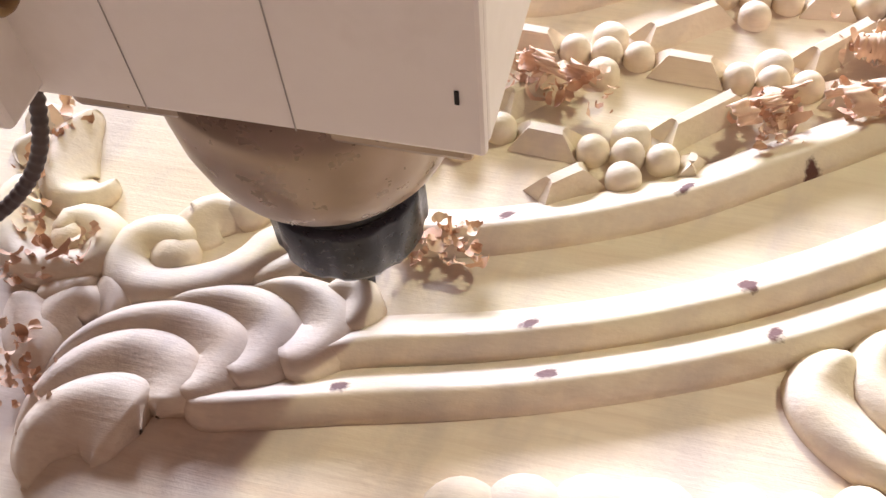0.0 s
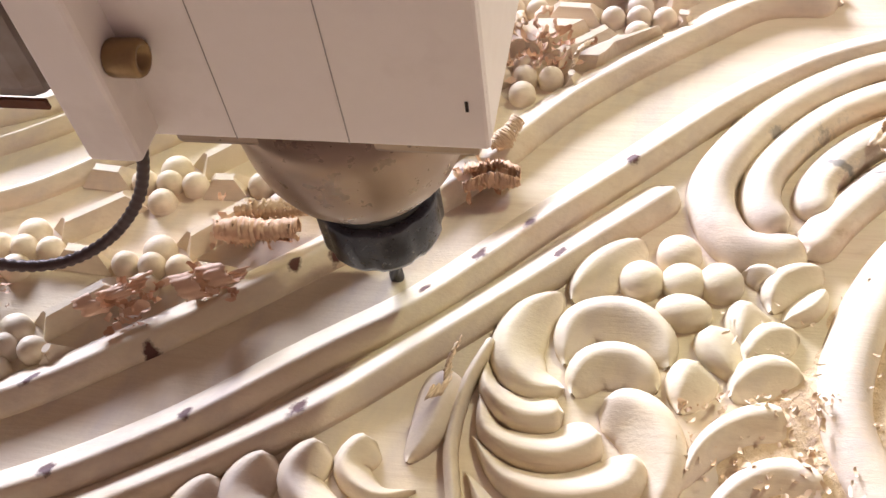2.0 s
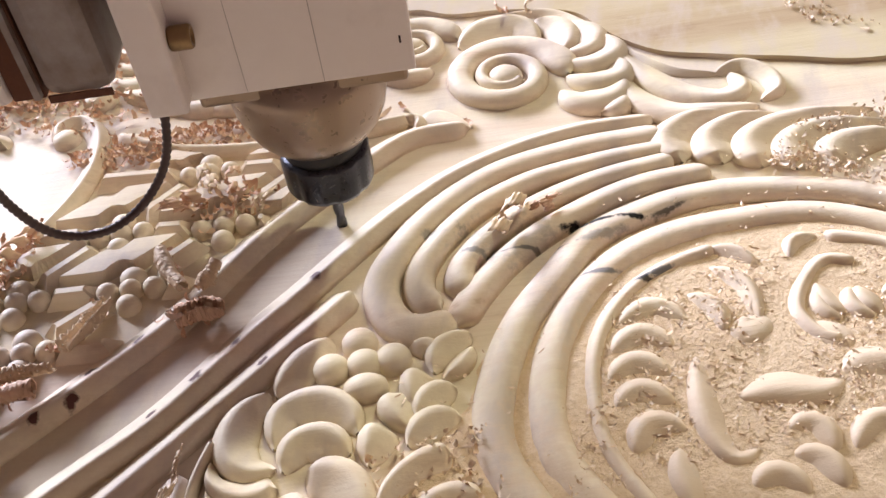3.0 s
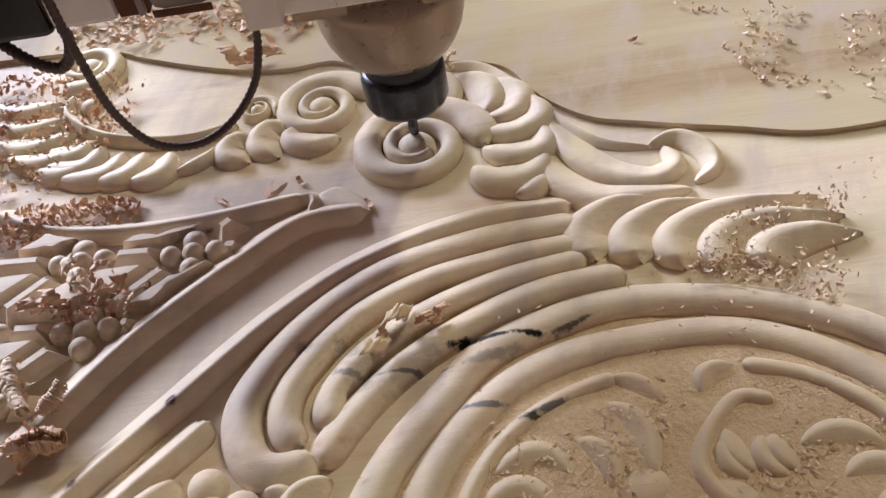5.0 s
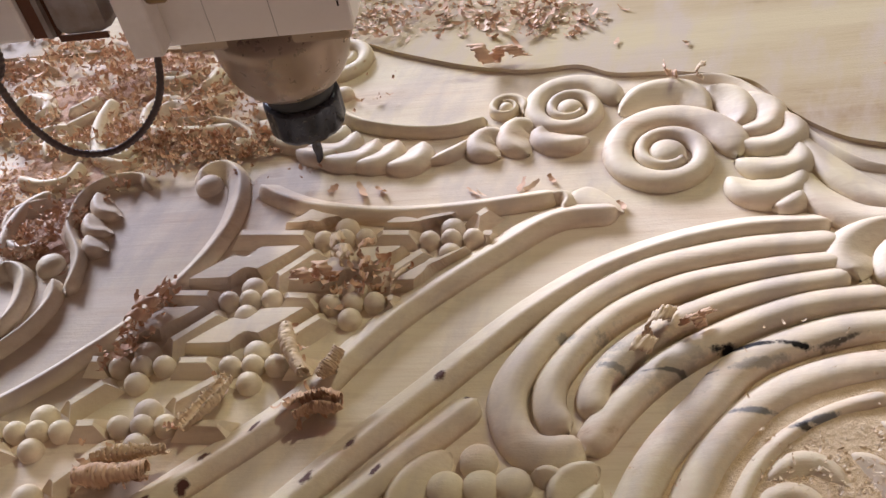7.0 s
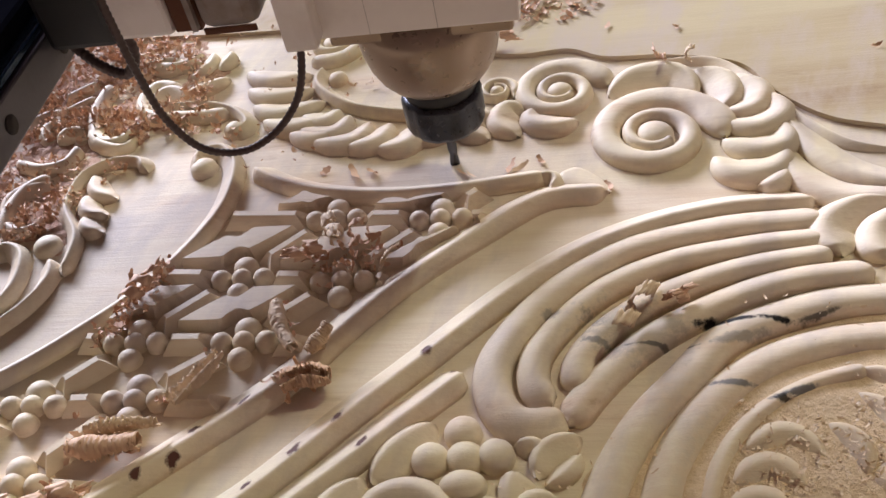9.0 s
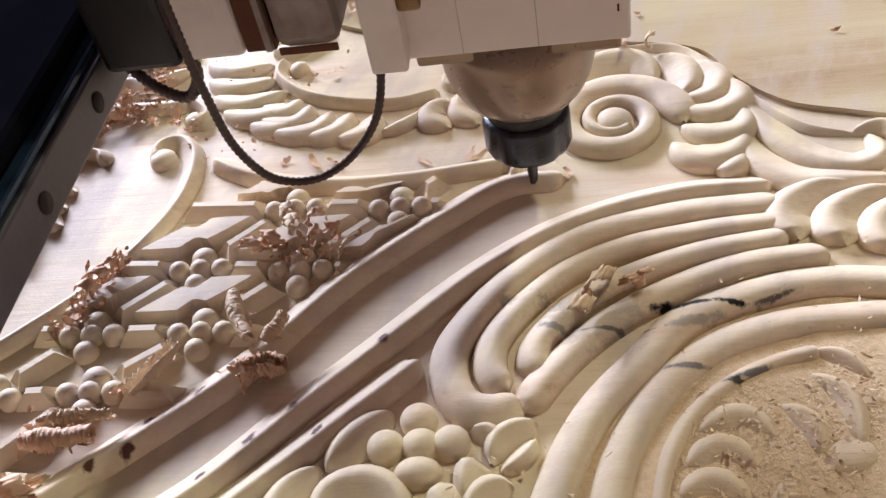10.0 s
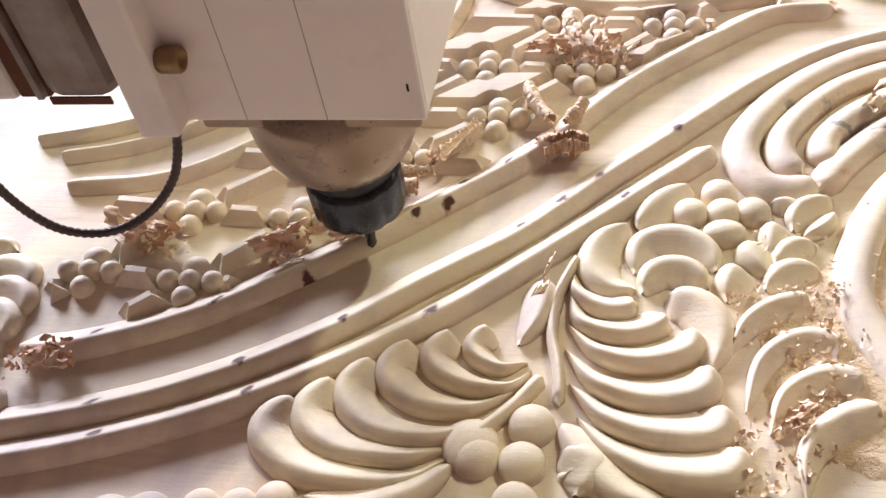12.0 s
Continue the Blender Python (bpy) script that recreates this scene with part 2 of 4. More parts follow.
def sweep(points, width, height, shape, sharp=0.62, lean=0.0, step=2.6, peak=2.2, ease=0):
    """A raised, rounded relief along a curve (mm): shape(s, length) scales its width and height along the way; lean pushes its ridge aside."""
    p, s, length = curve_through(points, step)
    for _ in range(ease):
        p[1:-1] = 0.25 * p[:-2] + 0.5 * p[1:-1] + 0.25 * p[2:]
    tangent = np.gradient(p, axis=0)
    tangent /= np.maximum(np.linalg.norm(tangent, axis=1), 1e-9)[:, None]
    side = np.stack([-tangent[:, 1], tangent[:, 0]], 1)
    u = np.linspace(-1, 1, PROFILE)
    verts = []
    for k in range(len(p)):
        f, g = shape(s[k], length)
        x = u * width / 2 * f
        ridge = np.clip((1 - np.abs(u - lean * (1 - u * u)) ** peak), 0, 1) ** sharp
        z = -9.0 + ridge * (height + 0.12 * math.sin(s[k] * 0.13 + p[0, 0])) * g
        z[0] = z[-1] = -10.5
        q = p[k] + side[k] * x[:, None]
        verts += [(a[0] * MM, a[1] * MM, b * MM) for a, b in zip(q, z)]
    n, faces = PROFILE, []
    for k in range(len(p) - 1):
        a = k * n
        faces += [(a + i, a + i + 1, a + n + i + 1, a + n + i) for i in range(n - 1)]
        faces.append((a + n - 1, a, a + n, a + 2 * n - 1))
    faces += [tuple(range(n)), tuple(range(len(verts) - 1, len(verts) - n - 1, -1))]
    me = bpy.data.meshes.new("relief")
    me.from_pydata(verts, [], faces)
    me.update()
    return me


panel = tagged(new("carved_panel"), "large pale wooden panel with carved scrolls, leaves and beads, half routed", "wood panel")


def rib(name, width, height, *points, ease=0):
    def shape(s, length):
        e = min(s, length - s) / (width * 0.5)
        f = math.sqrt(max(0.0, 1 - (1 - e) ** 2)) if e < 1 else 1.0
        return max(f, 0.05), max(f, 0.1) ** 0.5

    ridged = name == "moulding"
    lean = 0.3 if points[-1][0] < points[0][0] else -0.3  # the steep flank is always the one towards the operator
    return joined(name, sweep(points, width, height, shape, 0.82 if ridged else 0.52, lean if ridged else lean * 0.6, 2.6, 1.3 if ridged else 1.8, ease), moulding_wood if ridged else band_wood if name in ("band", "ring") else carved_wood, panel)


def shell(name, width, height, *points):
    """An overlapping lobe: blunt and broad where it starts, drawn out to a thin tail, with a crest along it."""
    def shape(s, length):
        f = min(max(s / length, 0.0), 1.0)
        g = min(1.0, f / 0.16)
        w = math.sqrt(max(0.0, 1 - (1 - g) ** 2)) * (1 - f ** 1.6) ** 0.8
        return max(w, 0.05), max(0.15, min(1.0, 0.25 + 1.3 * w))

    return joined(name, sweep(points, width * 1.4, height, shape, 0.62, -0.34 * bend(points), 2.2, 1.5), carved_wood, panel)


def bend(points):
    """+1 where the line turns left on its way, -1 where it turns right."""
    (ax, ay), (bx, by), (cx, cy) = points[0], points[len(points) // 2], points[-1]
    return 1 if (bx - ax) * (cy - ay) - (by - ay) * (cx - ax) > 0 else -1


def lobe(name, width, height, *points):
    """A shell traced from its thin tail."""
    return shell(name, width, height, *points[::-1])


def crescent(name, width, height, *points, full=0.5):
    def shape(s, length):
        f = math.sin(math.pi * min(max(s / length, 0.004), 0.996) ** (math.log(0.5) / math.log(full))) ** 0.5
        return max(f, 0.04), max(f, 0.05) ** 0.55

    return joined(name, sweep(points, width * 1.45, height, shape, 0.62, -0.34 * bend(points), 2.2, 1.5), carved_wood, panel)


def drop(name, width, height, *points):
    return crescent(name, width, height, *points, full=0.32)


def dome(name, x, y, rx, ry, height, turn=0.0):
    """A carved bead: a flattened half ball with a short upright foot."""
    verts, faces, around, n = [], [], 20, 6
    for k in range(n + 1):
        a = math.pi / 2 * k / n
        r, z = (math.cos(a), -9 + height * (0.25 + 0.75 * math.sin(a))) if k else (1.03, -10.5)
        for j in range(around):
            b = 2 * math.pi * j / around
            px, py = rx * r * math.cos(b), ry * r * math.sin(b)
            c, s = math.cos(radians(turn)), math.sin(radians(turn))
            verts.append(((x + px * c - py * s) * MM, (y + px * s + py * c) * MM, z * MM))
    for k in range(n):
        for j in range(around):
            a, b = k * around + j, k * around + (j + 1) % around
            faces.append((a, b, b + around, a + around))
    faces.append(tuple(range(n * around, (n + 1) * around)))
    me = bpy.data.meshes.new("bead")
    me.from_pydata(verts, [], faces)
    me.update()
    return joined(name, me, carved_wood, panel)


def spiral(name, x, y, radius, width, height, turns, start):
    """A volute that winds inwards, anticlockwise from above, to a round eye; its coils touch."""
    n, outer, shrink = int(turns * 18), (radius + width * 0.55) * 1.29, 0.52
    points = []
    for k in range(n + 1):
        r = outer * shrink ** (turns * k / n) * (1 + shrink) / 2
        angle = radians(start) + 2 * math.pi * turns * k / n
        points.append((x + r * math.cos(angle), y + r * math.sin(angle)))
    broad = outer * (1 - shrink) * 1.04

    def shape(s, length):
        # the coil narrows in step with its distance from the eye
        left = max(0.0, 1 - s / length * (1 - shrink ** turns))
        e = min(1.0, s / (broad * 0.8))
        w = math.sqrt(max(0.0, 1 - (1 - e) ** 2))
        return max(0.08, left * w), 0.35 + 0.65 * w * min(1.0, 0.75 + 0.25 * left)

    ob = joined(name, sweep(points, broad, height, shape, 0.5), carved_wood, panel)
    dome("volute_eye", x, y, outer * shrink ** turns * 0.75, outer * shrink ** turns * 0.75, height)
    return ob


# ---- unseen room, added to close the place; machine bed and panel ----

def setting(name, bm, material, label=""):
    me = bpy.data.meshes.new(name)
    bmesh.ops.recalc_face_normals(bm, faces=bm.faces)
    bm.to_mesh(me)
    bm.free()
    me.materials.append(material)
    return tagged(new(name, me), label, kind="structure")


setting("floor", box(-4.2, 5.2, -4.2, 5.2, -0.95, -0.85), concrete, "grey concrete workshop floor")
# Unseen wall, its opening cut to suit the window lamp.
north = box(-4.2, -2.7, 5.0, 5.2, -0.85, 5.6)
box(0.7, 5.2, 5.0, 5.2, -0.85, 5.6, bm=north)
box(-2.7, 0.7, 5.0, 5.2, -0.85, 1.05, bm=north)
box(-2.7, 0.7, 5.0, 5.2, 2.2, 5.6, bm=north)
setting("wall_north", north, bounce_plaster)
frame_1 = box(-2.7, -2.64, 5.03, 5.1, 1.05, 2.2)
for fx in (-1.6, -0.5, 0.64):
    box(fx, fx + 0.06, 5.03, 5.1, 1.05, 2.2, bm=frame_1)
setting("window_1", frame_1, white_paint)
setting("wall_south", box(-4.2, 5.2, -4.2, -4.0, -0.85, 5.6), bounce_plaster)
# Unseen east wall and roof, added to hold back the sky's fill light.
setting("sky_blocker_east", box(5.2, 5.4, -4.2, 5.2, -0.85, 5.6), bounce_plaster)
roof = box(-4.2, 3.2, -4.2, 5.2, 5.6, 5.75)
box(5.15, 5.4, -4.2, 5.2, 5.6, 5.75, bm=roof)
# The gap left in the slab lets the sun reach the panel.
box(3.2, 5.15, -4.2, 1.9, 5.6, 5.75, bm=roof)
box(3.2, 5.15, 4.4, 5.2, 5.6, 5.75, bm=roof)
setting("sky_blocker", roof, bounce_plaster, "plain unseen slab overhead, added to hold back the sky, open where the sun enters")
wall_w = box(-4.2, -4.0, -4.0, 5.0, -0.85, 5.6)
setting("wall_west", wall_w, bounce_plaster)

bed = tagged(new("machine_bed"), "flat grey steel bed of a routing machine under the panel", "machine")
part("bed_top", box(-0.95, 2.1, -0.35, 1.75, -0.075, -0.0345, 0.004), grey_paint, bed, smooth=False)
for bx in (-0.8, 1.95):
    for by in (-0.2, 1.6):
        part("leg", box(bx - 0.05, bx + 0.05, by - 0.05, by + 0.05, -0.85, -0.075, 0.004), grey_paint, bed, smooth=False)

part("panel_ground", box(-0.8, 1.95, -0.25, 1.62, -0.034, FLOOR), floor_wood, panel, "routed flat ground with faint tool lines", False)


def raised_margin():
    """The planed wood outside the carved outline stands a little above the ground."""
    edge, _, _ = curve_through([(-790, 1050), (200, 900), (420, 840), (524, 807), (548, 786), (600, 747), (636, 729), (670, 723), (688, 707), (729, 693), (768, 669), (779, 632), (798, 600), (825, 582), (865, 559), (923, 531), (1500, 545), (1940, 545)], 5.0)
    bm = bmesh.new()
    rows = []
    for x, y in edge:
        rows.append([bm.verts.new(p) for p in ((x * MM, y * MM, -0.0092), (x * MM, y * MM, -0.0058), (x * MM, max(y * MM + 0.02, 1.61), -0.0058))])
    for p, q in zip(rows, rows[1:]):
        bm.faces.new((p[0], q[0], q[1], p[1]))
        bm.faces.new((p[1], q[1], q[2], p[2]))
    return part("planed_margin", bm, raw_wood, panel, "uncarved planed wood with long grain", False)


raised_margin()

# ---- the relief, in millimetres ----
rib("moulding", 21, 8.5, (160, 333), (179, 342), (206, 343), (239, 345), (277, 351), (309, 359), (360, 378), (404, 401), (450, 422), (496, 454), (542, 483), (575, 505), (609, 524), (649, 539), (713, 545), (763, 535), ease=45)
rib("moulding", 21, 8.5, (130, 320), (146, 320), (181, 323), (212, 324), (244, 327), (281, 333), (315, 341), (403, 375), (454, 404), (506, 435), (532, 451), (559, 467), ease=45)
rib("moulding", 22, 8.5, (191, 388), (206, 385), (233, 387), (268, 393), (294, 400), (327, 414), (356, 426), (424, 461), (468, 485), (498, 511), (523, 531), (557, 551), (591, 568), (626, 584), (659, 576), ease=45)
rib("moulding", 17, 8, (414, 673), (415, 687), (426, 689), (435, 673), (432, 640), (419, 612), (400, 588), (379, 568), (349, 548), (334, 539), (305, 525), (254, 505), (188, 509))
dome("bead", 416, 675, 9, 9, 8)
rib("moulding", 18, 8, (451, 663), (471, 642), (505, 622), (546, 609), (588, 603), (629, 600), ease=45)
drop("petal", 16, 5, (638, 601), (647, 589), (661, 576))
rib("moulding", 13, 7.5, (622, 600), (632, 598), (634, 590), (628, 583))
rib("band", 21, 8.5, (762, 520), (707, 528), (654, 525), (611, 505), (587, 484), (574, 466), (572, 446), (578, 432), (591, 427), (603, 430))
rib("band", 18, 8.5, (758, 506), (717, 511), (672, 511), (637, 501), (608, 481), (594, 464), (592, 447), (598, 438))
rib("band", 18, 8.5, (756, 495), (721, 497), (685, 494), (653, 485), (629, 472), (614, 456), (612, 442))
rib("band", 19, 8.5, (602, 425), (617, 440), (637, 455), (660, 467), (691, 477), (730, 483), (770, 478))
rib("ring", 21, 8, (609, 284), (604, 297), (600, 318), (594, 350), (605, 378), (620, 401), (638, 421), (663, 438), (684, 456), (719, 463), (756, 464), (790, 453), (826, 435), (856, 408), (871, 383), ease=45)
rib("ring", 20, 7.8, (635, 280), (629, 293), (624, 315), (618, 334), (625, 363), (640, 393), (661, 416), (691, 435), (711, 440), (741, 442), (754, 438), (780, 435), (807, 424), (834, 399), (851, 368), ease=45)
rib("ring", 11, 7.5, (648, 286), (642, 312), (638, 326), (642, 350), (651, 374), (667, 397), (692, 414), (714, 421), (741, 422), ease=45)
shell("leaf", 22, 8.5, (760, 493), (761, 511), (779, 522), (810, 521))
shell("leaf", 22, 8.5, (780, 483), (783, 500), (799, 509), (832, 509))
shell("leaf", 22, 8.5, (798, 471), (803, 489), (821, 497), (853, 495), (882, 491))
shell("leaf", 22, 8.5, (814, 462), (823, 479), (841, 484), (886, 474))
shell("leaf", 22, 8.5, (834, 456), (843, 466), (861, 467), (887, 460))
spiral("spiral", 698, 616, 32, 17, 8.5, 1.9, 340)
spiral("spiral", 653, 677, 24, 14, 8, 1.9, 355)
spiral("spiral", 614, 691, 9, 8, 7, 1.4, 317)
crescent("shell", 19, 8.5, (682, 663), (703, 675), (726, 670), (733, 646))
crescent("shell", 19, 8.5, (738, 670), (750, 655), (749, 637), (741, 627))
crescent("shell", 19, 8.5, (758, 657), (766, 637), (759, 624), (742, 624))
crescent("shell", 19, 8.5, (770, 635), (771, 613), (756, 606), (737, 615))
crescent("shell", 19, 8.5, (769, 605), (764, 587), (749, 586), (733, 599))
crescent("shell", 20, 8.5, (765, 582), (750, 568), (732, 571), (724, 586))
crescent("shell", 16, 8, (758, 563), (744, 555), (738, 555))
crescent("leaf", 17, 7, (775, 616), (781, 575), (794, 549), (812, 538), (826, 544), (826, 559))
crescent("leaf", 18, 7, (764, 590), (764, 557), (778, 536), (801, 529), (826, 522))
crescent("leaf", 11, 7, (819, 562), (836, 562), (845, 547), (843, 532), (830, 526))
crescent("leaf", 9, 5, (720, 691), (754, 676), (767, 650), (775, 622), (783, 598), (798, 575), (821, 561))
rib("moulding", 13, 8, (501, 759), (496, 743), (514, 713), (543, 693), (576, 682), (600, 684))
dome("bead", 509, 746, 7, 7, 7)
crescent("shell", 18, 8, (483, 710), (498, 699), (508, 709))
crescent("shell", 18, 8, (479, 696), (503, 685), (515, 700))
crescent("shell", 18, 8, (486, 680), (516, 673), (528, 688))
crescent("shell", 18, 8, (508, 667), (530, 667), (541, 682))
crescent("shell", 18, 8, (529, 658), (549, 659), (556, 675))
crescent("shell", 10, 7, (557, 654), (576, 660), (586, 668))
crescent("shell", 17, 8, (601, 645), (592, 658), (599, 666), (607, 661))
crescent("shell", 17, 8, (619, 642), (612, 658), (619, 670), (627, 665))
crescent("shell", 17, 8, (658, 645), (641, 646), (631, 656), (636, 664))
crescent("shell", 18, 8, (443, 778), (465, 761), (491, 759))
crescent("shell", 18, 8, (444, 756), (467, 740), (493, 740))
crescent("shell", 18, 8, (448, 734), (471, 719), (499, 722))
crescent("shell", 18, 8, (455, 714), (479, 701), (508, 703))
crescent("shell", 18, 8, (473, 693), (494, 684), (515, 690))
spiral("spiral", 509, 793, 19, 10, 7, 1.4, 220)
rib("moulding", 13, 8, (385, 754), (416, 746), (437, 731), (446, 711), (435, 703))
dome("bead", 436, 710, 8, 8, 8)
rib("moulding", 15, 8, (287, 624), (291, 633), (302, 624), (302, 596), (292, 581), (279, 573), (206, 558), (158, 557))
rib("moulding", 15, 8, (323, 614), (324, 598), (314, 580), (297, 566), (283, 557), (231, 539), (178, 537))
rib("moulding", 12, 8, (333, 600), (336, 629), (325, 662), (332, 692), (352, 702), (372, 697), (377, 685))
crescent("petal", 12, 8, (342, 691), (347, 672), (359, 663))
crescent("petal", 12, 8, (339, 671), (344, 653), (355, 648))
crescent("petal", 12, 8, (341, 649), (346, 637), (354, 632))
crescent("petal", 12, 8, (285, 659), (288, 683), (313, 692))
crescent("petal", 10, 8, (285, 661), (301, 648), (312, 654))
dome("bead", 319, 629, 9, 9, 8)
crescent("petal", 12, 8, (336, 763), (338, 732), (358, 717), (365, 728))
crescent("petal", 11, 8, (252, 816), (271, 819), (297, 797))
crescent("petal", 10, 8, (275, 759), (293, 770), (319, 769))
crescent("petal", 12, 8, (244, 729), (258, 706), (259, 685))
crescent("petal", 12, 8, (371, 763), (385, 771), (403, 756))
crescent("petal", 10, 8, (365, 809), (382, 811), (400, 797))
crescent("petal", 10, 8, (239, 868), (261, 873), (288, 853))
lobe("lobe", 27, 9, (87, 291), (87, 303), (96, 314), (109, 315), (119, 310))
lobe("lobe", 27, 9, (80, 303), (86, 318), (98, 329), (113, 333), (124, 326), (123, 315))
lobe("lobe", 25, 9, (81, 326), (93, 339), (110, 345), (129, 344), (139, 335), (134, 326), (128, 322))
lobe("lobe", 24, 9, (102, 355), (122, 353), (141, 352), (153, 345), (151, 335), (142, 329))
lobe("lobe", 23, 9, (140, 358), (155, 359), (169, 353), (173, 344), (166, 338), (158, 335))
crescent("lobe", 15, 9, (170, 358), (182, 356), (180, 348), (175, 342))
rib("scroll", 20, 9, (121, 376), (114, 383), (104, 381), (101, 372), (108, 363), (124, 362), (138, 366), (149, 375), (155, 387))
dome("bead", 117, 376, 9, 9, 8)
rib("scroll", 18, 9, (78, 381), (78, 389), (86, 388), (92, 382), (88, 373), (77, 370), (63, 376), (55, 389), (54, 404), (59, 410))
dome("bead", 78, 384, 8, 8, 8)
crescent("lobe", 17, 9, (72, 446), (67, 431), (68, 414), (74, 404), (84, 405), (87, 411))
crescent("lobe", 16, 8, (117, 397), (121, 388), (130, 393), (139, 389))
crescent("lobe", 16, 8, (143, 364), (153, 370), (162, 376))
crescent("lobe", 16, 8, (82, 338), (83, 349), (89, 355), (96, 350))
crescent("lobe", 16, 8, (82, 330), (76, 343), (68, 354), (62, 359))
crescent("lobe", 14, 8, (71, 360), (83, 363), (93, 367))
crescent("lobe", 14, 8, (100, 347), (100, 356), (93, 367))
crescent("lobe", 14, 8, (43, 442), (52, 440), (60, 434))
crescent("lobe", 14, 8, (48, 419), (52, 426), (59, 421))
crescent("lobe", 16, 8, (154, 438), (165, 446), (179, 440), (185, 428))
crescent("lobe", 16, 8, (159, 425), (170, 430), (182, 422), (186, 410))
crescent("lobe", 16, 8, (156, 411), (167, 415), (178, 406), (178, 394))
crescent("lobe", 15, 8, (149, 398), (160, 401), (170, 393), (168, 379), (156, 369))
crescent("lobe", 13, 8, (154, 450), (159, 462), (170, 459))
crescent("lobe", 13, 8, (135, 454), (141, 470), (153, 472))
rib("scroll", 20, 8, (133, 435), (133, 445), (142, 444), (151, 432), (149, 414), (142, 399), (133, 390))
dome("bead", 553, 418, 9, 9, 8.5)
dome("bead", 554, 432, 9, 9, 8.5)
dome("bead", 537, 421, 9, 9, 8.5)
dome("bead", 567, 416, 9, 9, 8.5)
dome("bead", 550, 404, 11, 8, 8.5, -11)
drop("drop", 13, 8, (577, 404), (574, 399), (569, 385))
drop("drop", 14, 8, (560, 396), (561, 387), (564, 373))
drop("drop", 14, 8, (552, 380), (547, 373), (541, 362))
crescent("leaf", 12, 8, (583, 401), (590, 411), (607, 417))
crescent("leaf", 9, 7, (586, 396), (596, 401), (605, 409))
crescent("leaf", 13, 8, (568, 378), (579, 387), (590, 388))
crescent("leaf", 14, 8, (560, 366), (574, 373), (587, 371))
crescent("leaf", 16, 8, (509, 415), (524, 428), (542, 440))
crescent("leaf", 9, 7, (576, 420), (586, 415), (582, 409))
crescent("leaf", 16, 8.5, (506, 418), (491, 407), (485, 391), (491, 379), (501, 376))
crescent("leaf", 16, 8.5, (503, 386), (511, 402), (527, 403), (538, 393), (540, 381))
crescent("leaf", 15, 8.5, (504, 373), (513, 383), (526, 382), (534, 371))
drop("drop", 18, 8.5, (514, 367), (526, 359), (530, 344), (524, 324))
lobe("leaf", 14, 8.5, (474, 391), (474, 378), (485, 367), (500, 366))
lobe("leaf", 15, 8.5, (470, 379), (474, 359), (493, 351), (512, 356))
lobe("leaf", 16, 8.5, (466, 360), (478, 342), (497, 335), (516, 339), (520, 347))
lobe("leaf", 17, 8.5, (463, 346), (475, 325), (496, 315), (517, 317), (522, 326))
lobe("leaf", 18, 8.5, (462, 327), (477, 306), (497, 297), (518, 296), (523, 305))
lobe("leaf", 19, 8.5, (463, 309), (475, 291), (493, 279), (519, 277), (525, 285))
lobe("leaf", 14, 8, (534, 332), (548, 347), (562, 353), (577, 354))
lobe("leaf", 14, 8, (534, 302), (549, 325), (568, 333), (582, 327))
lobe("leaf", 15, 8, (541, 290), (553, 306), (572, 312), (585, 306))
lobe("leaf", 16, 8, (546, 258), (554, 278), (569, 289), (588, 293))
drop("petal", 13, 8, (458, 388), (451, 366), (442, 352))
rib("stem", 6, 7.5, (477, 400), (465, 380), (458, 356), (458, 334), (456, 316))
shell("leaf", 19, 8.5, (339, 334), (327, 322), (337, 304), (365, 291), (389, 289), (405, 296))
shell("leaf", 18, 8.5, (357, 342), (345, 327), (356, 310), (384, 300), (410, 301))
shell("leaf", 17, 8.5, (375, 351), (364, 336), (373, 318), (399, 308), (428, 313))
shell("leaf", 16, 8.5, (394, 358), (383, 345), (394, 328), (417, 320), (438, 326))
shell("leaf", 14, 8.5, (413, 361), (403, 349), (415, 334), (435, 329), (446, 336))
shell("leaf", 12, 8, (431, 361), (422, 352), (431, 340), (445, 341))
crescent("leaf", 14, 8, (343, 286), (365, 280), (389, 283), (407, 293))
rib("stem", 8, 7, (416, 304), (435, 317), (451, 332))
dome("bead", 418, 295, 10.5, 10.5, 8.5)
dome("bead", 443, 307, 10.5, 10.5, 8.5)
dome("bead", 437, 289, 10.5, 10.5, 8.5)
crescent("petal", 17, 8.5, (453, 292), (462, 283), (457, 272))
dome("bead", 432, 271, 10, 10, 8.5)
crescent("leaf", 16, 8, (456, 307), (467, 286), (476, 272), (492, 263))
dome("bead", 298, 286, 8.5, 8.5, 8)
dome("bead", 315, 284, 8.5, 8.5, 8)
dome("bead", 331, 285, 9, 9, 8)
dome("pad", 219, 283, 13, 13, 8)
dome("pad", 237, 284, 13, 13, 8)
dome("pad", 256, 284, 13, 13, 8)
dome("pad", 274, 283, 13, 13, 8)
dome("pad", 416, 301, 13, 13, 8)
crescent("leaf", 16, 8.6, (672, 391), (693, 394), (705, 378))
crescent("leaf", 16, 8.6, (662, 376), (681, 381), (692, 367))
crescent("leaf", 16, 8.6, (654, 362), (672, 366), (683, 353))
crescent("leaf", 16, 8.6, (650, 346), (666, 351), (677, 339))
crescent("leaf", 16, 8.6, (649, 322), (663, 333), (676, 325))
crescent("leaf", 16, 8.6, (701, 365), (693, 343), (687, 322), (689, 308), (701, 309))
crescent("leaf", 16, 8.6, (670, 321), (665, 304), (663, 288))
crescent("leaf", 14, 8.6, (729, 411), (738, 395), (734, 367))
crescent("leaf", 14, 8.6, (710, 398), (718, 385), (716, 369))
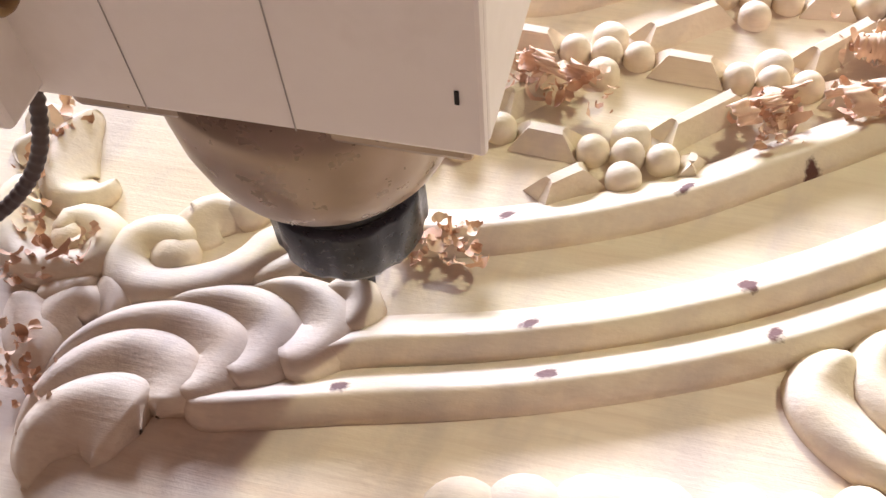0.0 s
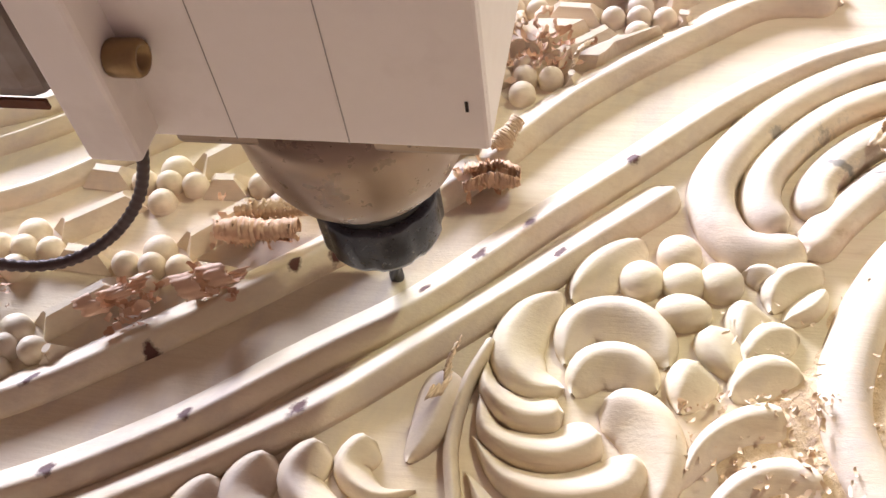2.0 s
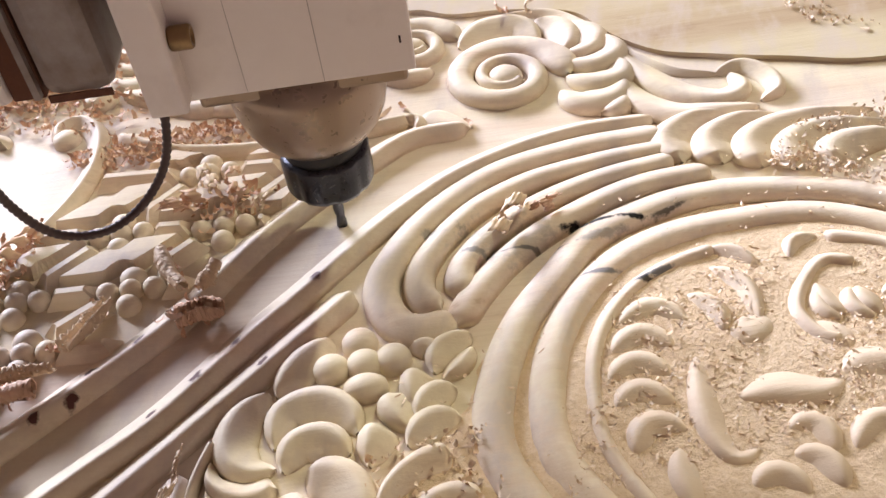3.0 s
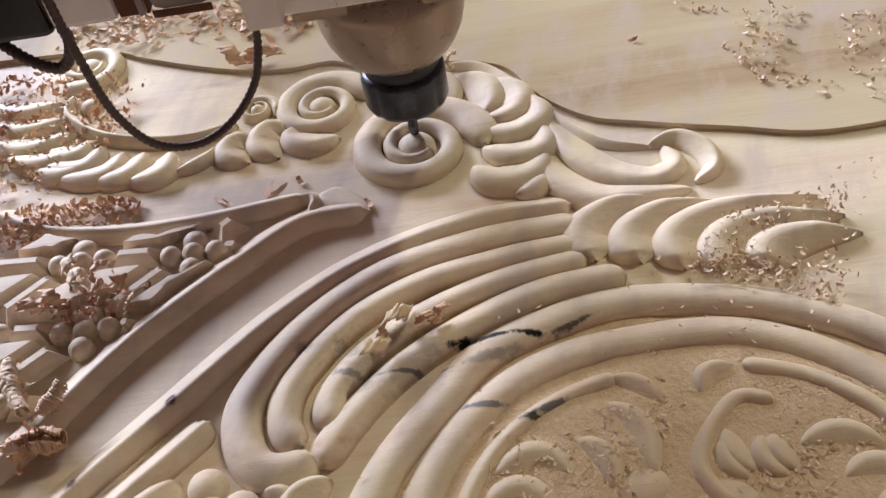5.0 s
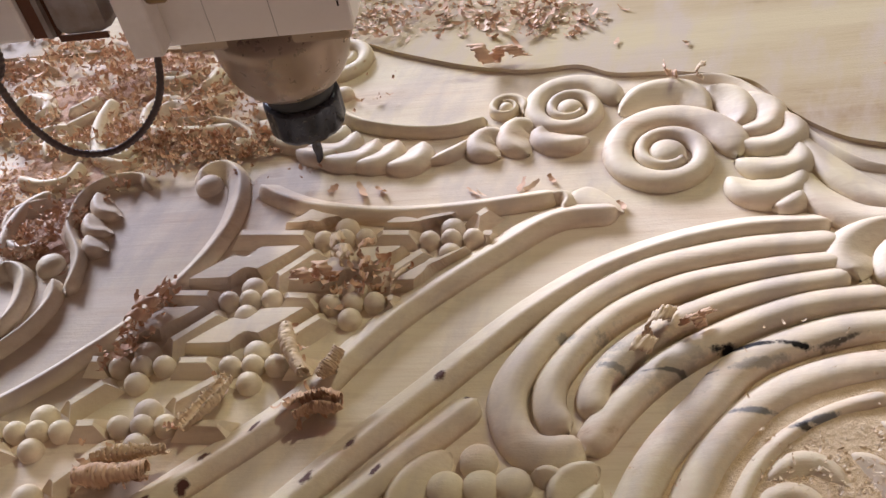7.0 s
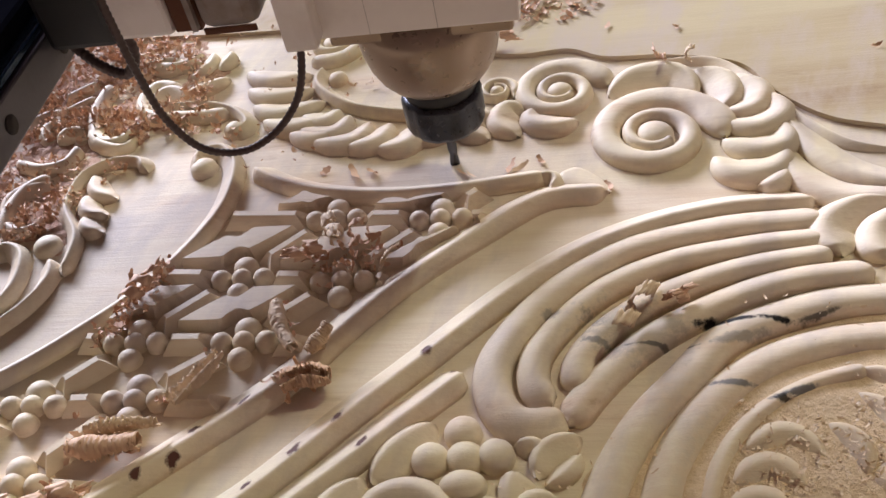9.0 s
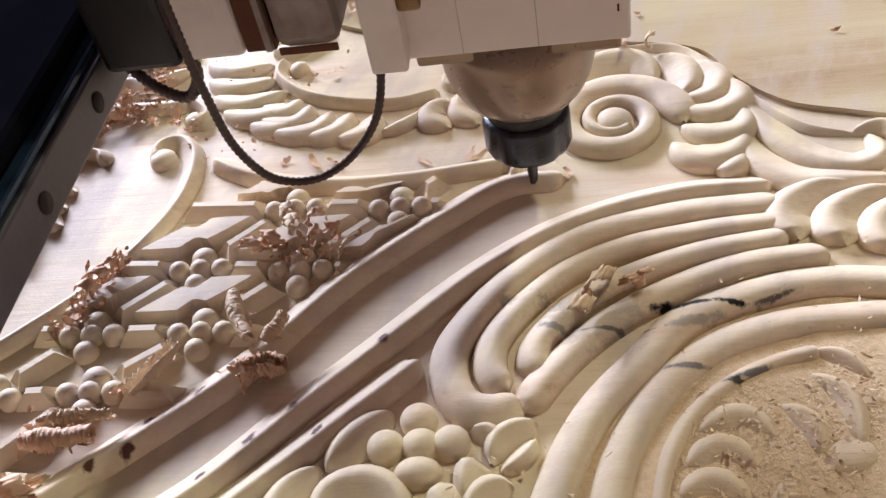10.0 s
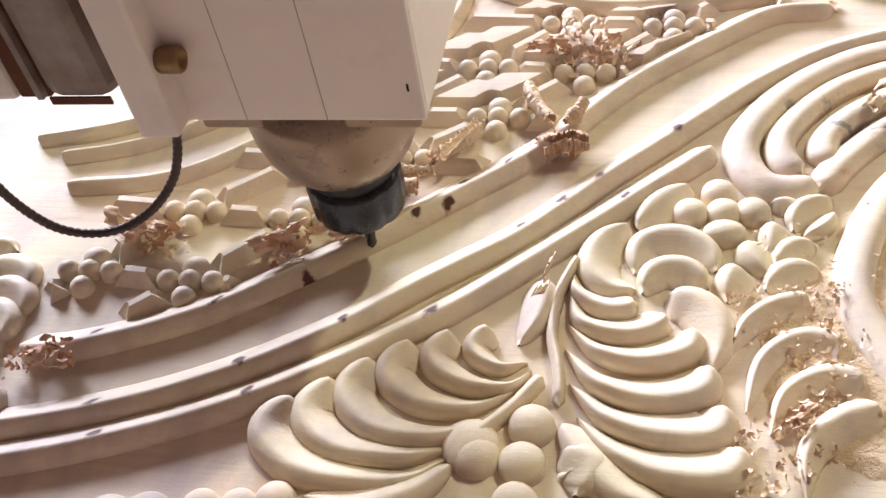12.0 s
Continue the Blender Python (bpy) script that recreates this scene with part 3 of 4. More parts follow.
crescent("leaf", 11, 8.6, (736, 422), (747, 413), (753, 399))
rib("scroll", 11, 8, (799, 386), (785, 393), (767, 384), (754, 368), (756, 352), (764, 343))
crescent("leaf", 14, 8.6, (773, 382), (772, 368), (776, 357))
crescent("leaf", 14, 8.6, (789, 373), (789, 361), (791, 352))
crescent("leaf", 11, 8.6, (770, 398), (779, 408), (792, 407))
crescent("leaf", 21, 8.6, (701, 336), (722, 335), (740, 327), (754, 328))
crescent("leaf", 21, 8.6, (751, 327), (765, 327), (782, 320))
crescent("leaf", 15, 8.6, (713, 310), (725, 309), (726, 293))
crescent("leaf", 15, 8.6, (685, 290), (699, 292), (706, 279))
crescent("leaf", 15, 8.6, (708, 299), (718, 294), (720, 277))
crescent("leaf", 15, 8.6, (734, 291), (751, 300), (765, 297))
crescent("leaf", 14, 8.6, (795, 362), (815, 361), (828, 348))
crescent("leaf", 14, 8.6, (803, 342), (819, 343), (833, 330))
crescent("leaf", 14, 8.6, (806, 324), (820, 326), (831, 316))
crescent("leaf", 15, 8.6, (794, 340), (793, 324), (790, 309))
crescent("leaf", 13, 8.6, (773, 378), (768, 366), (772, 355))
crescent("leaf", 13, 8.6, (786, 373), (782, 361), (787, 351))
rib("ring", 13, 8, (793, 409), (816, 394), (832, 374), (841, 354))
dome("pad", 761, 350, 14, 10, 7, -48)
dome("pad", 730, 367, 14, 10, 7, 10)
rib("scroll", 12, 6, (926, 470), (924, 482), (936, 495), (958, 494))

rib("scroll", 13, 8, (364, 733), (355, 724), (343, 727), (334, 745), (333, 769), (340, 796))
rib("scroll", 14, 8, (393, 773), (377, 781), (368, 768), (372, 749), (400, 737), (432, 731))
crescent("petal", 14, 8, (395, 766), (412, 770), (430, 776))
crescent("petal", 14, 8, (362, 826), (381, 808), (399, 809), (407, 818))
crescent("petal", 13, 8, (400, 789), (412, 796), (416, 813))
crescent("petal", 12, 8, (421, 790), (427, 798), (430, 809))
crescent("petal", 11, 8, (301, 736), (299, 756), (313, 759))
crescent("petal", 11, 8, (308, 736), (315, 745), (328, 741))
rib("scroll", 11, 8, (282, 722), (302, 710), (318, 711), (325, 726))
rib("scroll", 12, 8, (257, 801), (266, 820), (284, 818), (289, 801), (281, 790))
rib("scroll", 10, 8, (305, 790), (316, 796), (330, 803))
rib("scroll", 10, 8, (306, 771), (318, 777), (331, 783))
rib("scroll", 10, 8, (240, 789), (258, 792), (276, 795))
rib("scroll", 13, 8, (310, 699), (294, 691), (285, 670), (283, 645), (290, 628))

# ---- beaded lattice ----
CLUSTERS = [(501, 598), (562, 580), (445, 564), (502, 546), (447, 516), (386, 531), (390, 491), (334, 501), (333, 453), (272, 471), (276, 418), (218, 435)]
LONG, SHORT = (58.5, -17.5), (57.5, 32.0)
FRAME_LOOP = [(198, 404), (239, 399), (298, 410), (360, 436), (425, 471), (497, 519), (555, 560), (624, 590), (587, 595), (544, 601), (505, 612), (456, 651), (428, 623), (399, 575), (351, 536), (263, 499), (201, 478)]


def inside(x, y, loop):
    hit = False
    for (ax, ay), (bx, by) in zip(loop, loop[1:] + loop[:1]):
        if (ay > y) != (by > y) and x < ax + (y - ay) / (by - ay) * (bx - ax):
            hit = not hit
    return hit


def hipped(name, loop, slope, height):
    """A raised field: its outline at the ground, sloped flanks, an eased edge and a flat top."""
    p = [Vector(q) for q in loop]
    n = len(p)
    area = sum(p[k].x * p[(k + 1) % n].y - p[(k + 1) % n].x * p[k].y for k in range(n))
    if area < 0:
        p.reverse()
    rings = []
    for inset, z in ((0.0, -10.2), (0.0, -9.0), (slope * 0.86, -9.0 + height * 0.9), (slope, -9.0 + height)):
        ring = []
        for k in range(n):
            e0, e1 = (p[k] - p[k - 1]).normalized(), (p[(k + 1) % n] - p[k]).normalized()
            n0, n1 = Vector((-e0.y, e0.x)), Vector((-e1.y, e1.x))
            m = n0 + n1
            m = m / max(m.length_squared / 2, 0.45)
            q = p[k] + m * inset
            ring.append((q.x * MM, q.y * MM, z * MM))
        rings.append(ring)
    faces = [(r * n + k, r * n + (k + 1) % n, (r + 1) * n + (k + 1) % n, (r + 1) * n + k) for r in range(3) for k in range(n)]
    faces.append(tuple(range(3 * n, 4 * n)))
    me = bpy.data.meshes.new(name)
    me.from_pydata([v for r in rings for v in r], [], faces)
    me.update()
    return joined(name, me, carved_wood, panel, smooth=False)


def hip_bar(x0, y0, x1, y1, width=13.5, height=8.8):
    """A lattice bar like a small hipped roof, with scooped ends towards the beads."""
    a, b = Vector((x0, y0)), Vector((x1, y1))
    u = (b - a).normalized()
    v = Vector((-u.y, u.x)) * width / 2
    return hipped("lattice_bar", [a - v, b - v, b - u * 2.2, b + v, a + v, a + u * 2.2], width * 0.36, height)


def lattice_field(i, j):
    """A raised field in a cell of the lattice, scooped round the bead clusters and cut off by the mouldings."""
    o = Vector((501, 598))
    l, s = Vector(LONG), Vector(SHORT)
    corners = [o + l * (i + p) + s * (j + q) for p, q in ((0, 0), (1, 0), (1, 1), (0, 1))]
    fl, fs = 8.6 / 47.2, 8.6 / 43.7
    inner = [o + l * (i + p) + s * (j + q) for p, q in ((fs, fl), (1 - fs, fl), (1 - fs, 1 - fl), (fs, 1 - fl))]
    edge = [a.lerp(b, k / 12) for a, b in zip(inner, inner[1:] + inner[:1]) for k in range(12)]
    kept = [q for q in edge if inside(q.x, q.y, FRAME_LOOP)]
    if len(kept) < 6:
        return
    mid = sum(kept, Vector((0, 0))) / len(kept)
    rings = [[], [], [], []]
    for q in edge:
        for c in corners:
            if (q - c).length < 17.0:
                q = c + (q - c).normalized() * 17.0
        f = 1.0
        while f > 0.1 and not inside(*(mid + (q - mid) * f), FRAME_LOOP):
            f -= 0.02
        away = (q - mid) * f
        far = max(away.length, 0.5)
        for ring, cut, z in zip(rings, (0.0, 0.0, 2.9, 3.5), (-10.2, -9.0, -1.4, -0.7)):
            v = mid + away * max(0.25, 1 - cut / far)
            ring.append((v.x * MM, v.y * MM, z * MM))
    n = len(edge)
    verts = [v for ring in rings for v in ring] + [(mid.x * MM, mid.y * MM, -0.6 * MM)]
    faces = [(r * n + k, r * n + (k + 1) % n, (r + 1) * n + (k + 1) % n, (r + 1) * n + k) for r in range(3) for k in range(n)]
    faces += [(3 * n + k, 3 * n + (k + 1) % n, 4 * n) for k in range(n)]
    me = bpy.data.meshes.new("lattice_field")
    me.from_pydata(verts, [], faces)
    me.update()
    joined("lattice_field", me, carved_wood, panel, smooth=False)


def lattice():
    for cx, cy in CLUSTERS:
        for dx, dy in (LONG, SHORT):
            for s in (1, -1):
                nx, ny = cx + s * dx, cy + s * dy
                near = [c for c in CLUSTERS if math.hypot(c[0] - nx, c[1] - ny) < 16]
                if near:
                    nx, ny = near[0]
                q = math.hypot(nx - cx, ny - cy)
                ux, uy = (nx - cx) / q, (ny - cy) / q
                clear = 17.0 if (dx, dy) == LONG else 13.5
                end = q - clear if near else q * 1.15
                while not near and end > 22 and not inside(cx + ux * (end - 4), cy + uy * (end - 4), FRAME_LOOP):
                    end -= 2
                if (not near and end > 24) or (near and s > 0):
                    hip_bar(cx + ux * clear, cy + uy * clear, cx + ux * end, cy + uy * end)
        # a ball in the middle, three cut round it, and a lower, wider one behind
        dome("bead", cx, cy, 6.3, 6.3, 9.4)
        for turn, away, size, tall in ((AXIS, 12.6, 6.2, 8.9), (AXIS + 90, 9.2, 7.4, 8.2), (AXIS + 180, 12.6, 6.2, 8.9), (AXIS + 270, 10.8, 6.6, 8.3)):
            dome("bead", cx + away * math.cos(radians(turn)), cy + away * math.sin(radians(turn)), size, size, tall)
    for i, j in ((-1, 0), (0, 0), (-1, -1), (0, -1), (1, -1), (-1, -2), (0, -2)):
        lattice_field(i, j)


lattice()


# ---- sawdust and chips ----
rng = random.Random(7)


def dust_bed(name, cx, cy, rx, ry, level, label, material=dust, rough=1.0):
    n = 90
    verts, faces, keep = [], [], {}
    for i in range(n + 1):
        for j in range(n + 1):
            x, y = -1 + 2 * i / n, -1 + 2 * j / n
            r = math.hypot(x, y)
            w = noise.fractal(Vector((cx + x * rx, cy + y * ry, 0)) * 0.035, 0.8, 2.0, 4)
            w2 = noise.noise(Vector((cx + x * rx, cy + y * ry, 5)) * 0.3)
            z = level + (1.1 * w + 0.3 * w2) * rough - 6.0 * max(0.0, r - 0.7) / 0.3
            keep[i, j] = len(verts)
            verts.append(((cx + x * rx) * MM, (cy + y * ry) * MM, z * MM))
    for i in range(n):
        for j in range(n):
            q = (keep[i, j], keep[i + 1, j], keep[i + 1, j + 1], keep[i, j + 1])
            if max(verts[k][2] for k in q) > FLOOR - 0.0008:
                faces.append(q)
    me = bpy.data.meshes.new(name)
    me.from_pydata(verts, [], faces)
    me.update()
    ob = joined(name, me, material, None)
    return tagged(ob, label, "sawdust", kind="stuff")


dust_bed("sawdust", 742, 300, 172, 168, -3.7, "fine tan sawdust filling the hollows of the medallion")

dust_bed("sawdust", 596, 318, 62, 70, -6.4, "thin tan sawdust between leaves and the outer ring")
dust_bed("coarse_sawdust", 342, 787, 105, 85, -8.4, "reddish brown coarse sawdust and chips between carved curls", coarse_dust, 3.2)
dust_bed("coarse_sawdust", 293, 684, 75, 85, -8.4, "brown coarse sawdust caught between carved curls", coarse_dust, 3.2)


def chip_mesh(name, spots, material, label, tight=4.5):
    """Curled chips, each a short bent strip; spots give x, y, z, size in mm."""
    verts, faces, tilt = [], [], 0.7 if tight > 2 else 0.22
    for x, y, z, size in spots:
        length, wide = size * rng.uniform(0.8, 2.2), size * rng.uniform(0.3, 0.75)
        curl = rng.uniform(0.2, 1.0) * tight * rng.choice((-1, 1))
        m = Matrix.Translation((x, y, z)) @ Euler((rng.uniform(-tilt, tilt), rng.uniform(-tilt, tilt), rng.uniform(0, 6.3))).to_matrix().to_4x4()
        n, base = 7, len(verts)
        twist = rng.uniform(-1.6, 1.6)
        for k in range(n + 1):
            a = curl * (k / n - 0.5)
            r = length / curl
            px, pz = r * math.sin(a), abs(r) * (1 - math.cos(a))
            body = wide * (0.35 + 0.65 * math.sin(math.pi * (k + 0.6) / (n + 1.2))) / 2
            c, s = math.cos(twist * k / n), math.sin(twist * k / n)
            for side in (-1, 1):
                w = body * rng.uniform(0.55, 1.3)
                ruffle = rng.uniform(-0.25, 0.25) * body
                q = m @ Vector((px + ruffle, side * w * c, pz + side * w * s + ruffle))
                verts.append((q.x * MM, q.y * MM, q.z * MM))
        for k in range(n):
            a = base + 2 * k
            faces.append((a, a + 1, a + 3, a + 2))
    me = bpy.data.meshes.new(name)
    me.from_pydata(verts, [], faces)
    me.update()
    return tagged(joined(name, me, material, None), label, "wood chips", kind="stuff")


def scatter(n, corners, z0, z1, small, large, dense=0.0):
    """n spots within a quadrilateral, thinned by soft noise."""
    (ax, ay), (bx, by), (cx, cy), (dx, dy) = corners
    out = []
    while len(out) < n:
        u, v = rng.random(), rng.random()
        x = (ax * (1 - u) + bx * u) * (1 - v) + (dx * (1 - u) + cx * u) * v
        y = (ay * (1 - u) + by * u) * (1 - v) + (dy * (1 - u) + cy * u) * v
        w = noise.noise(Vector((x, y, 3.0)) * 0.025)
        if w > dense - rng.random() * 0.35:
            out.append((x, y, rng.uniform(z0, z1) + max(0, w) * 6, rng.uniform(small, large)))
    return out


def along(n, points, spread, z0, z1, small, large):
    p, _, _ = curve_through(points, 2.0)
    out = []
    for _ in range(n):
        q = p[rng.randrange(len(p))]
        out.append((q[0] + rng.gauss(0, spread), q[1] + rng.gauss(0, spread), rng.uniform(z0, z1), rng.uniform(small, large)))
    return out


chip_mesh("wood_chips", scatter(1500, [(242, 755), (429, 705), (401, 853), (197, 945)], -6, -1, 2.5, 7.0, 0.0), chip_brown, "heap of reddish brown chips over carved scrolls")
chip_mesh("wood_chips", scatter(650, [(265, 628), (313, 641), (365, 693), (231, 765)], -7, -2, 2.5, 6.0, 0.0), chip_brown, "brown chips between carved curls")
chip_mesh("wood_chips", scatter(520, [(480, 825), (673, 755), (728, 781), (501, 900)], -5.4, -4.2, 2.0, 7, -0.15), chip_brown, "loose flat chips on the planed margin", 1.8)
chip_mesh("wood_chips", scatter(300, [(899, 586), (979, 522), (1035, 596), (891, 681)], -5.5, -4.5, 1.5, 4.5, 0.05), chip_pale, "pale chips scattered on the planed margin")
chip_mesh("wood_chips", scatter(1900, [(613, 312), (812, 302), (870, 378), (684, 423)], -3.9, -2.7, 0.9, 2.3, -0.1), chip_pale, "small pale chips on the dusty medallion", 1.6)
chip_mesh("wood_chips", scatter(70, [(433, 662), (510, 655), (551, 752), (418, 884)], -8, -2, 2.0, 5.0, 0.0), chip_brown, "few brown chips among small carved shells")
chip_mesh("wood_chips", scatter(450, [(794, 464), (851, 419), (896, 490), (827, 492)], -5, -1, 1.4, 3.6, 0.0), chip_pale, "small pale chips among the leaves")
chip_mesh("wood_chips", scatter(240, [(640, 300), (860, 425), (930, 505), (690, 470)], -3.5, -0.2, 1.0, 2.8, -0.2), chip_pale, "small chips strewn over the carved rings", 1.6)
chip_mesh("wood_chips", scatter(160, [(560, 250), (660, 250), (640, 420), (560, 400)], -6.5, -1.5, 1.0, 2.6, -0.2), chip_pale, "small chips strewn beside the carved rings", 1.6)
chip_mesh("wood_chips", scatter(220, [(516, 260), (559, 254), (596, 365), (542, 367)], -8, -3, 2.0, 5.5, 0.0), chip_pale, "small chips between carved leaves")
chip_mesh("wood_chips", along(92, [(367, 536), (381, 552), (402, 581)], 4.2, -7, 3, 3.0, 7.5), chip_brown, "tangled curl of brown chips on the lattice")
chip_mesh("wood_chips", along(20, [(362, 466), (393, 463)], 4.2, -7, 3, 3.0, 7.5), chip_brown, "tangled curl of brown chips on the lattice")
chip_mesh("wood_chips", along(20, [(365, 477), (397, 474), (432, 506)], 4.2, -7, 3, 3.0, 7.5), chip_brown, "tangled curl of brown chips on the lattice")
chip_mesh("wood_chips", along(20, [(464, 478), (490, 482)], 4.8, -7, 3, 3.0, 7.5), chip_brown, "tangled curl of brown chips on the lattice")
chip_mesh("wood_chips", along(20, [(468, 533), (474, 501)], 3.0, -5, 5, 2.5, 7), chip_brown, "tangled curl of brown chips on the lattice")
chip_mesh("wood_chips", along(60, [(477, 572), (493, 558), (525, 552), (516, 574)], 4.2, -7, 3, 3.0, 7.5), chip_brown, "tangled curl of brown chips on the lattice")
chip_mesh("wood_chips", along(65, [(231, 462), (246, 456), (269, 443)], 4.8, -7, 3, 3.0, 7.5), chip_brown, "tangled curl of brown chips on the lattice")
chip_mesh("wood_chips", along(49, [(315, 437), (335, 434), (323, 422)], 4.2, -7, 3, 3.0, 7.5), chip_brown, "tangled curl of brown chips on the lattice")
chip_mesh("wood_chips", along(65, [(185, 370), (202, 377), (219, 374)], 5.2, -5, 5, 2.5, 7), chip_brown, "tangled curl of brown chips on the lattice")
chip_mesh("wood_chips", along(32, [(358, 439), (367, 430)], 4.8, -7, 3, 3.0, 7.5), chip_brown, "tangled curl of brown chips on the lattice")
chip_mesh("wood_chips", along(43, [(69, 377), (61, 402), (61, 441)], 4.8, -7, 3, 3.0, 7.5), chip_brown, "tangled curl of brown chips on the lattice")
chip_mesh("wood_chips", along(32, [(63, 367), (94, 374)], 4.8, -7, 3, 3.0, 7.5), chip_brown, "tangled curl of brown chips on the lattice")
chip_mesh("wood_chips", along(32, [(70, 338), (82, 330), (80, 318)], 4.8, -7, 3, 3.0, 7.5), chip_brown, "tangled curl of brown chips on the lattice")
chip_mesh("wood_chips", [
    (581, 618, -7.5, 8), (585, 615, -7.5, 6), (609, 615, -7.5, 9), (615, 613, -7.5, 7), (628, 616, -7.5, 6), (496, 648, -7.5, 8), (514, 640, -7.5, 8), (526, 637, -7.5, 6), (651, 586, -7.5, 5), (661, 581, -7.5, 6), (743, 720, -4.5, 5), (679, 764, -4.5, 7), (634, 761, -4.5, 8), (743, 722, -4.5, 5), (700, 739, -4.5, 6), (925, 562, -4.5, 6), (851, 656, -4.5, 4),
], chip_brown, "single torn brown chips on bare wood", 1.5)


def heap(n, rx, ry, top, label):
    """A small mound of chips, in its own space."""
    spots = []
    while len(spots) < n:
        u, v = rng.uniform(-1, 1), rng.uniform(-1, 1)
        if u * u + v * v < 1:
            spots.append((u * rx, v * ry, 1.0 + top * (1 - u * u - v * v) * rng.random(), rng.uniform(2.2, 6.5)))
    return chip_mesh("wood_chips", spots, chip_brown, label)


swept_chips = heap(420, 62, 17, 6, "heap of reddish brown chips swept along by the cutter")
loose_chips = heap(760, 88, 66, 3, "brown chips among small carved shells, swept aside")


def shaving(x, y, z, length, radius, wide, turn, tilt, material, label, turns=2.0):
    """A long curled shaving: a ruffled ribbon wound into a loose coil."""
    verts, faces, n = [], [], 100
    m = pose(x * MM, y * MM, z * MM, tilt, 0, turn)
    phase = rng.uniform(0, 6)
    for k in range(n + 1):
        f = k / n
        a = phase + turns * 2 * math.pi * f
        fold = 0.28 * math.sin(k * 1.15) + rng.uniform(-0.12, 0.12)
        r = radius * (0.7 + 0.3 * math.sin(5 * f + phase)) + fold
        cx = (f - 0.5) * length + 0.6 * math.sin(k * 0.9)
        for side in (-0.5, -0.17, 0.17, 0.5):
            ragged = side * wide * (1 + (rng.uniform(-0.18, 0.22) if abs(side) > 0.3 else 0))
            rr = r + 0.7 * math.sin(k * 0.7 + side * 4) * abs(side) * 2
            verts.append(m @ Vector(((cx + ragged) * MM, rr * math.cos(a) * MM, (rr * math.sin(a) + radius) * MM)))
    for k in range(n):
        for j in range(3):
            a = 4 * k + j
            faces.append((a, a + 1, a + 5, a + 4))
    me = bpy.data.meshes.new("shaving")
    me.from_pydata(verts, [], faces)
    me.update()
    ob = joined("wood_shaving", me, material, None)
    solid = ob.modifiers.new("thickness", "SOLIDIFY")
    solid.thickness = 0.0004
    return tagged(ob, label, "wood shaving", "shavings on the panel")


def roll(start, end, z, radius, material, label, lift=0.0, wrap=5.6):
    """A rolled-up shaving like a caterpillar: a ribbed, frayed tube, open along one side."""
    a, b = Vector((*start, z)), Vector((*end, z + lift))
    way = (b - a).normalized()
    side = way.cross(Vector((0, 0, 1))).normalized()
    up = side.cross(way)
    along_n, round_n = 64, 16
    verts, faces = [], []
    bow, phase = rng.uniform(-0.12, 0.12), rng.uniform(0, 6)
    for k in range(along_n + 1):
        f = k / along_n
        c = a.lerp(b, f) + side * bow * (b - a).length * math.sin(math.pi * f) * 0.6
        body = radius * (0.72 + 0.28 * math.sin(math.pi * min(1, 0.15 + f * 0.85))) * (1 + 0.035 * math.sin(k * 1.35 + phase) + rng.uniform(-0.06, 0.06) + 0.12 * math.sin(f * 9 + phase))
        for j in range(round_n):
            t = phase + 0.5 * math.sin(3 * f) + wrap * j / (round_n - 1)
            fray = rng.uniform(0.86, 1.14) if 0 < j < round_n - 1 else rng.uniform(0.6, 1.6)
            verts.append((c + (side * math.cos(t) + up * math.sin(t)) * body * fray + way * rng.uniform(-0.25, 0.25)) * MM)
    for k in range(along_n):
        for j in range(round_n - 1):
            q = k * round_n + j
            if rng.random() > 0.035:
                faces.append((q, q + 1, q + round_n + 1, q + round_n))
    me = bpy.data.meshes.new("shaving")
    me.from_pydata(verts, [], faces)
    me.update()
    ob = joined("wood_shaving", me, material, None)
    solid = ob.modifiers.new("thickness", "SOLIDIFY")
    solid.thickness = 0.0004
    return tagged(ob, label, "wood shaving", "shavings on the panel")


roll((467, 532), (476, 496), 3.0, 3.6, chip_pale, "pale ruffled shaving rolled like a caterpillar", 1.5)
roll((470, 478), (494, 476), 1.5, 5.6, chip_brown, "thick brown rolled shaving on the moulding")
roll((484, 492), (496, 503), 4.0, 3.4, chip_pale, "pale rolled shaving leaning on a brown roll", 5.0)
roll((413, 479), (437, 505), 3.0, 4.2, chip_pale, "long ragged pale shaving across the lattice", 0.0, 4.2)
roll((363, 462), (399, 458), 3.5, 4.6, chip_brown, "long brown rolled shaving with ruffled edges")
roll((371, 471), (409, 467), 4.5, 3.6, chip_pale, "flat splintered pale shaving on carved beads", 0.0, 3.2)
shaving(652, 475, 2, 34, 6.5, 9, 50, -45, chip_pale, "upright pale curl of shaved wood", 1.5)
shaving(672, 480, 0, 14, 4, 5, 10, 0, chip_brown, "small brown curled shaving", 1.5)
shaving(514, 565, 2, 26, 4, 5, 80, -20, chip_brown, "thin twisted brown wood shaving", 2)
shaving(392, 566, 2, 30, 5, 6, 55, 0, chip_brown, "long ruffled reddish brown shaving", 3)
shaving(619, 744, -4, 34, 7, 10, -10, 0, chip_brown, "thick broken brown shaving", 1.6)
shaving(725, 683, 0, 14, 4, 6, 80, -60, chip_brown, "upright splinter of brown wood", 0.8)
shaving(742, 678, 0, 14, 3, 4, 70, -60, chip_pale, "upright pale splinter of wood", 0.8)
shaving(246, 454, 0, 34, 6, 9, -30, 0, chip_brown, "torn brown shaving on carved wood", 2)
shaving(325, 431, 0, 26, 5, 8, 20, 0, chip_brown, "curled brown shaving on carved wood", 2)
shaving(363, 433, 0, 26, 6, 9, 10, 0, chip_brown, "curled brown shaving on carved wood", 2)
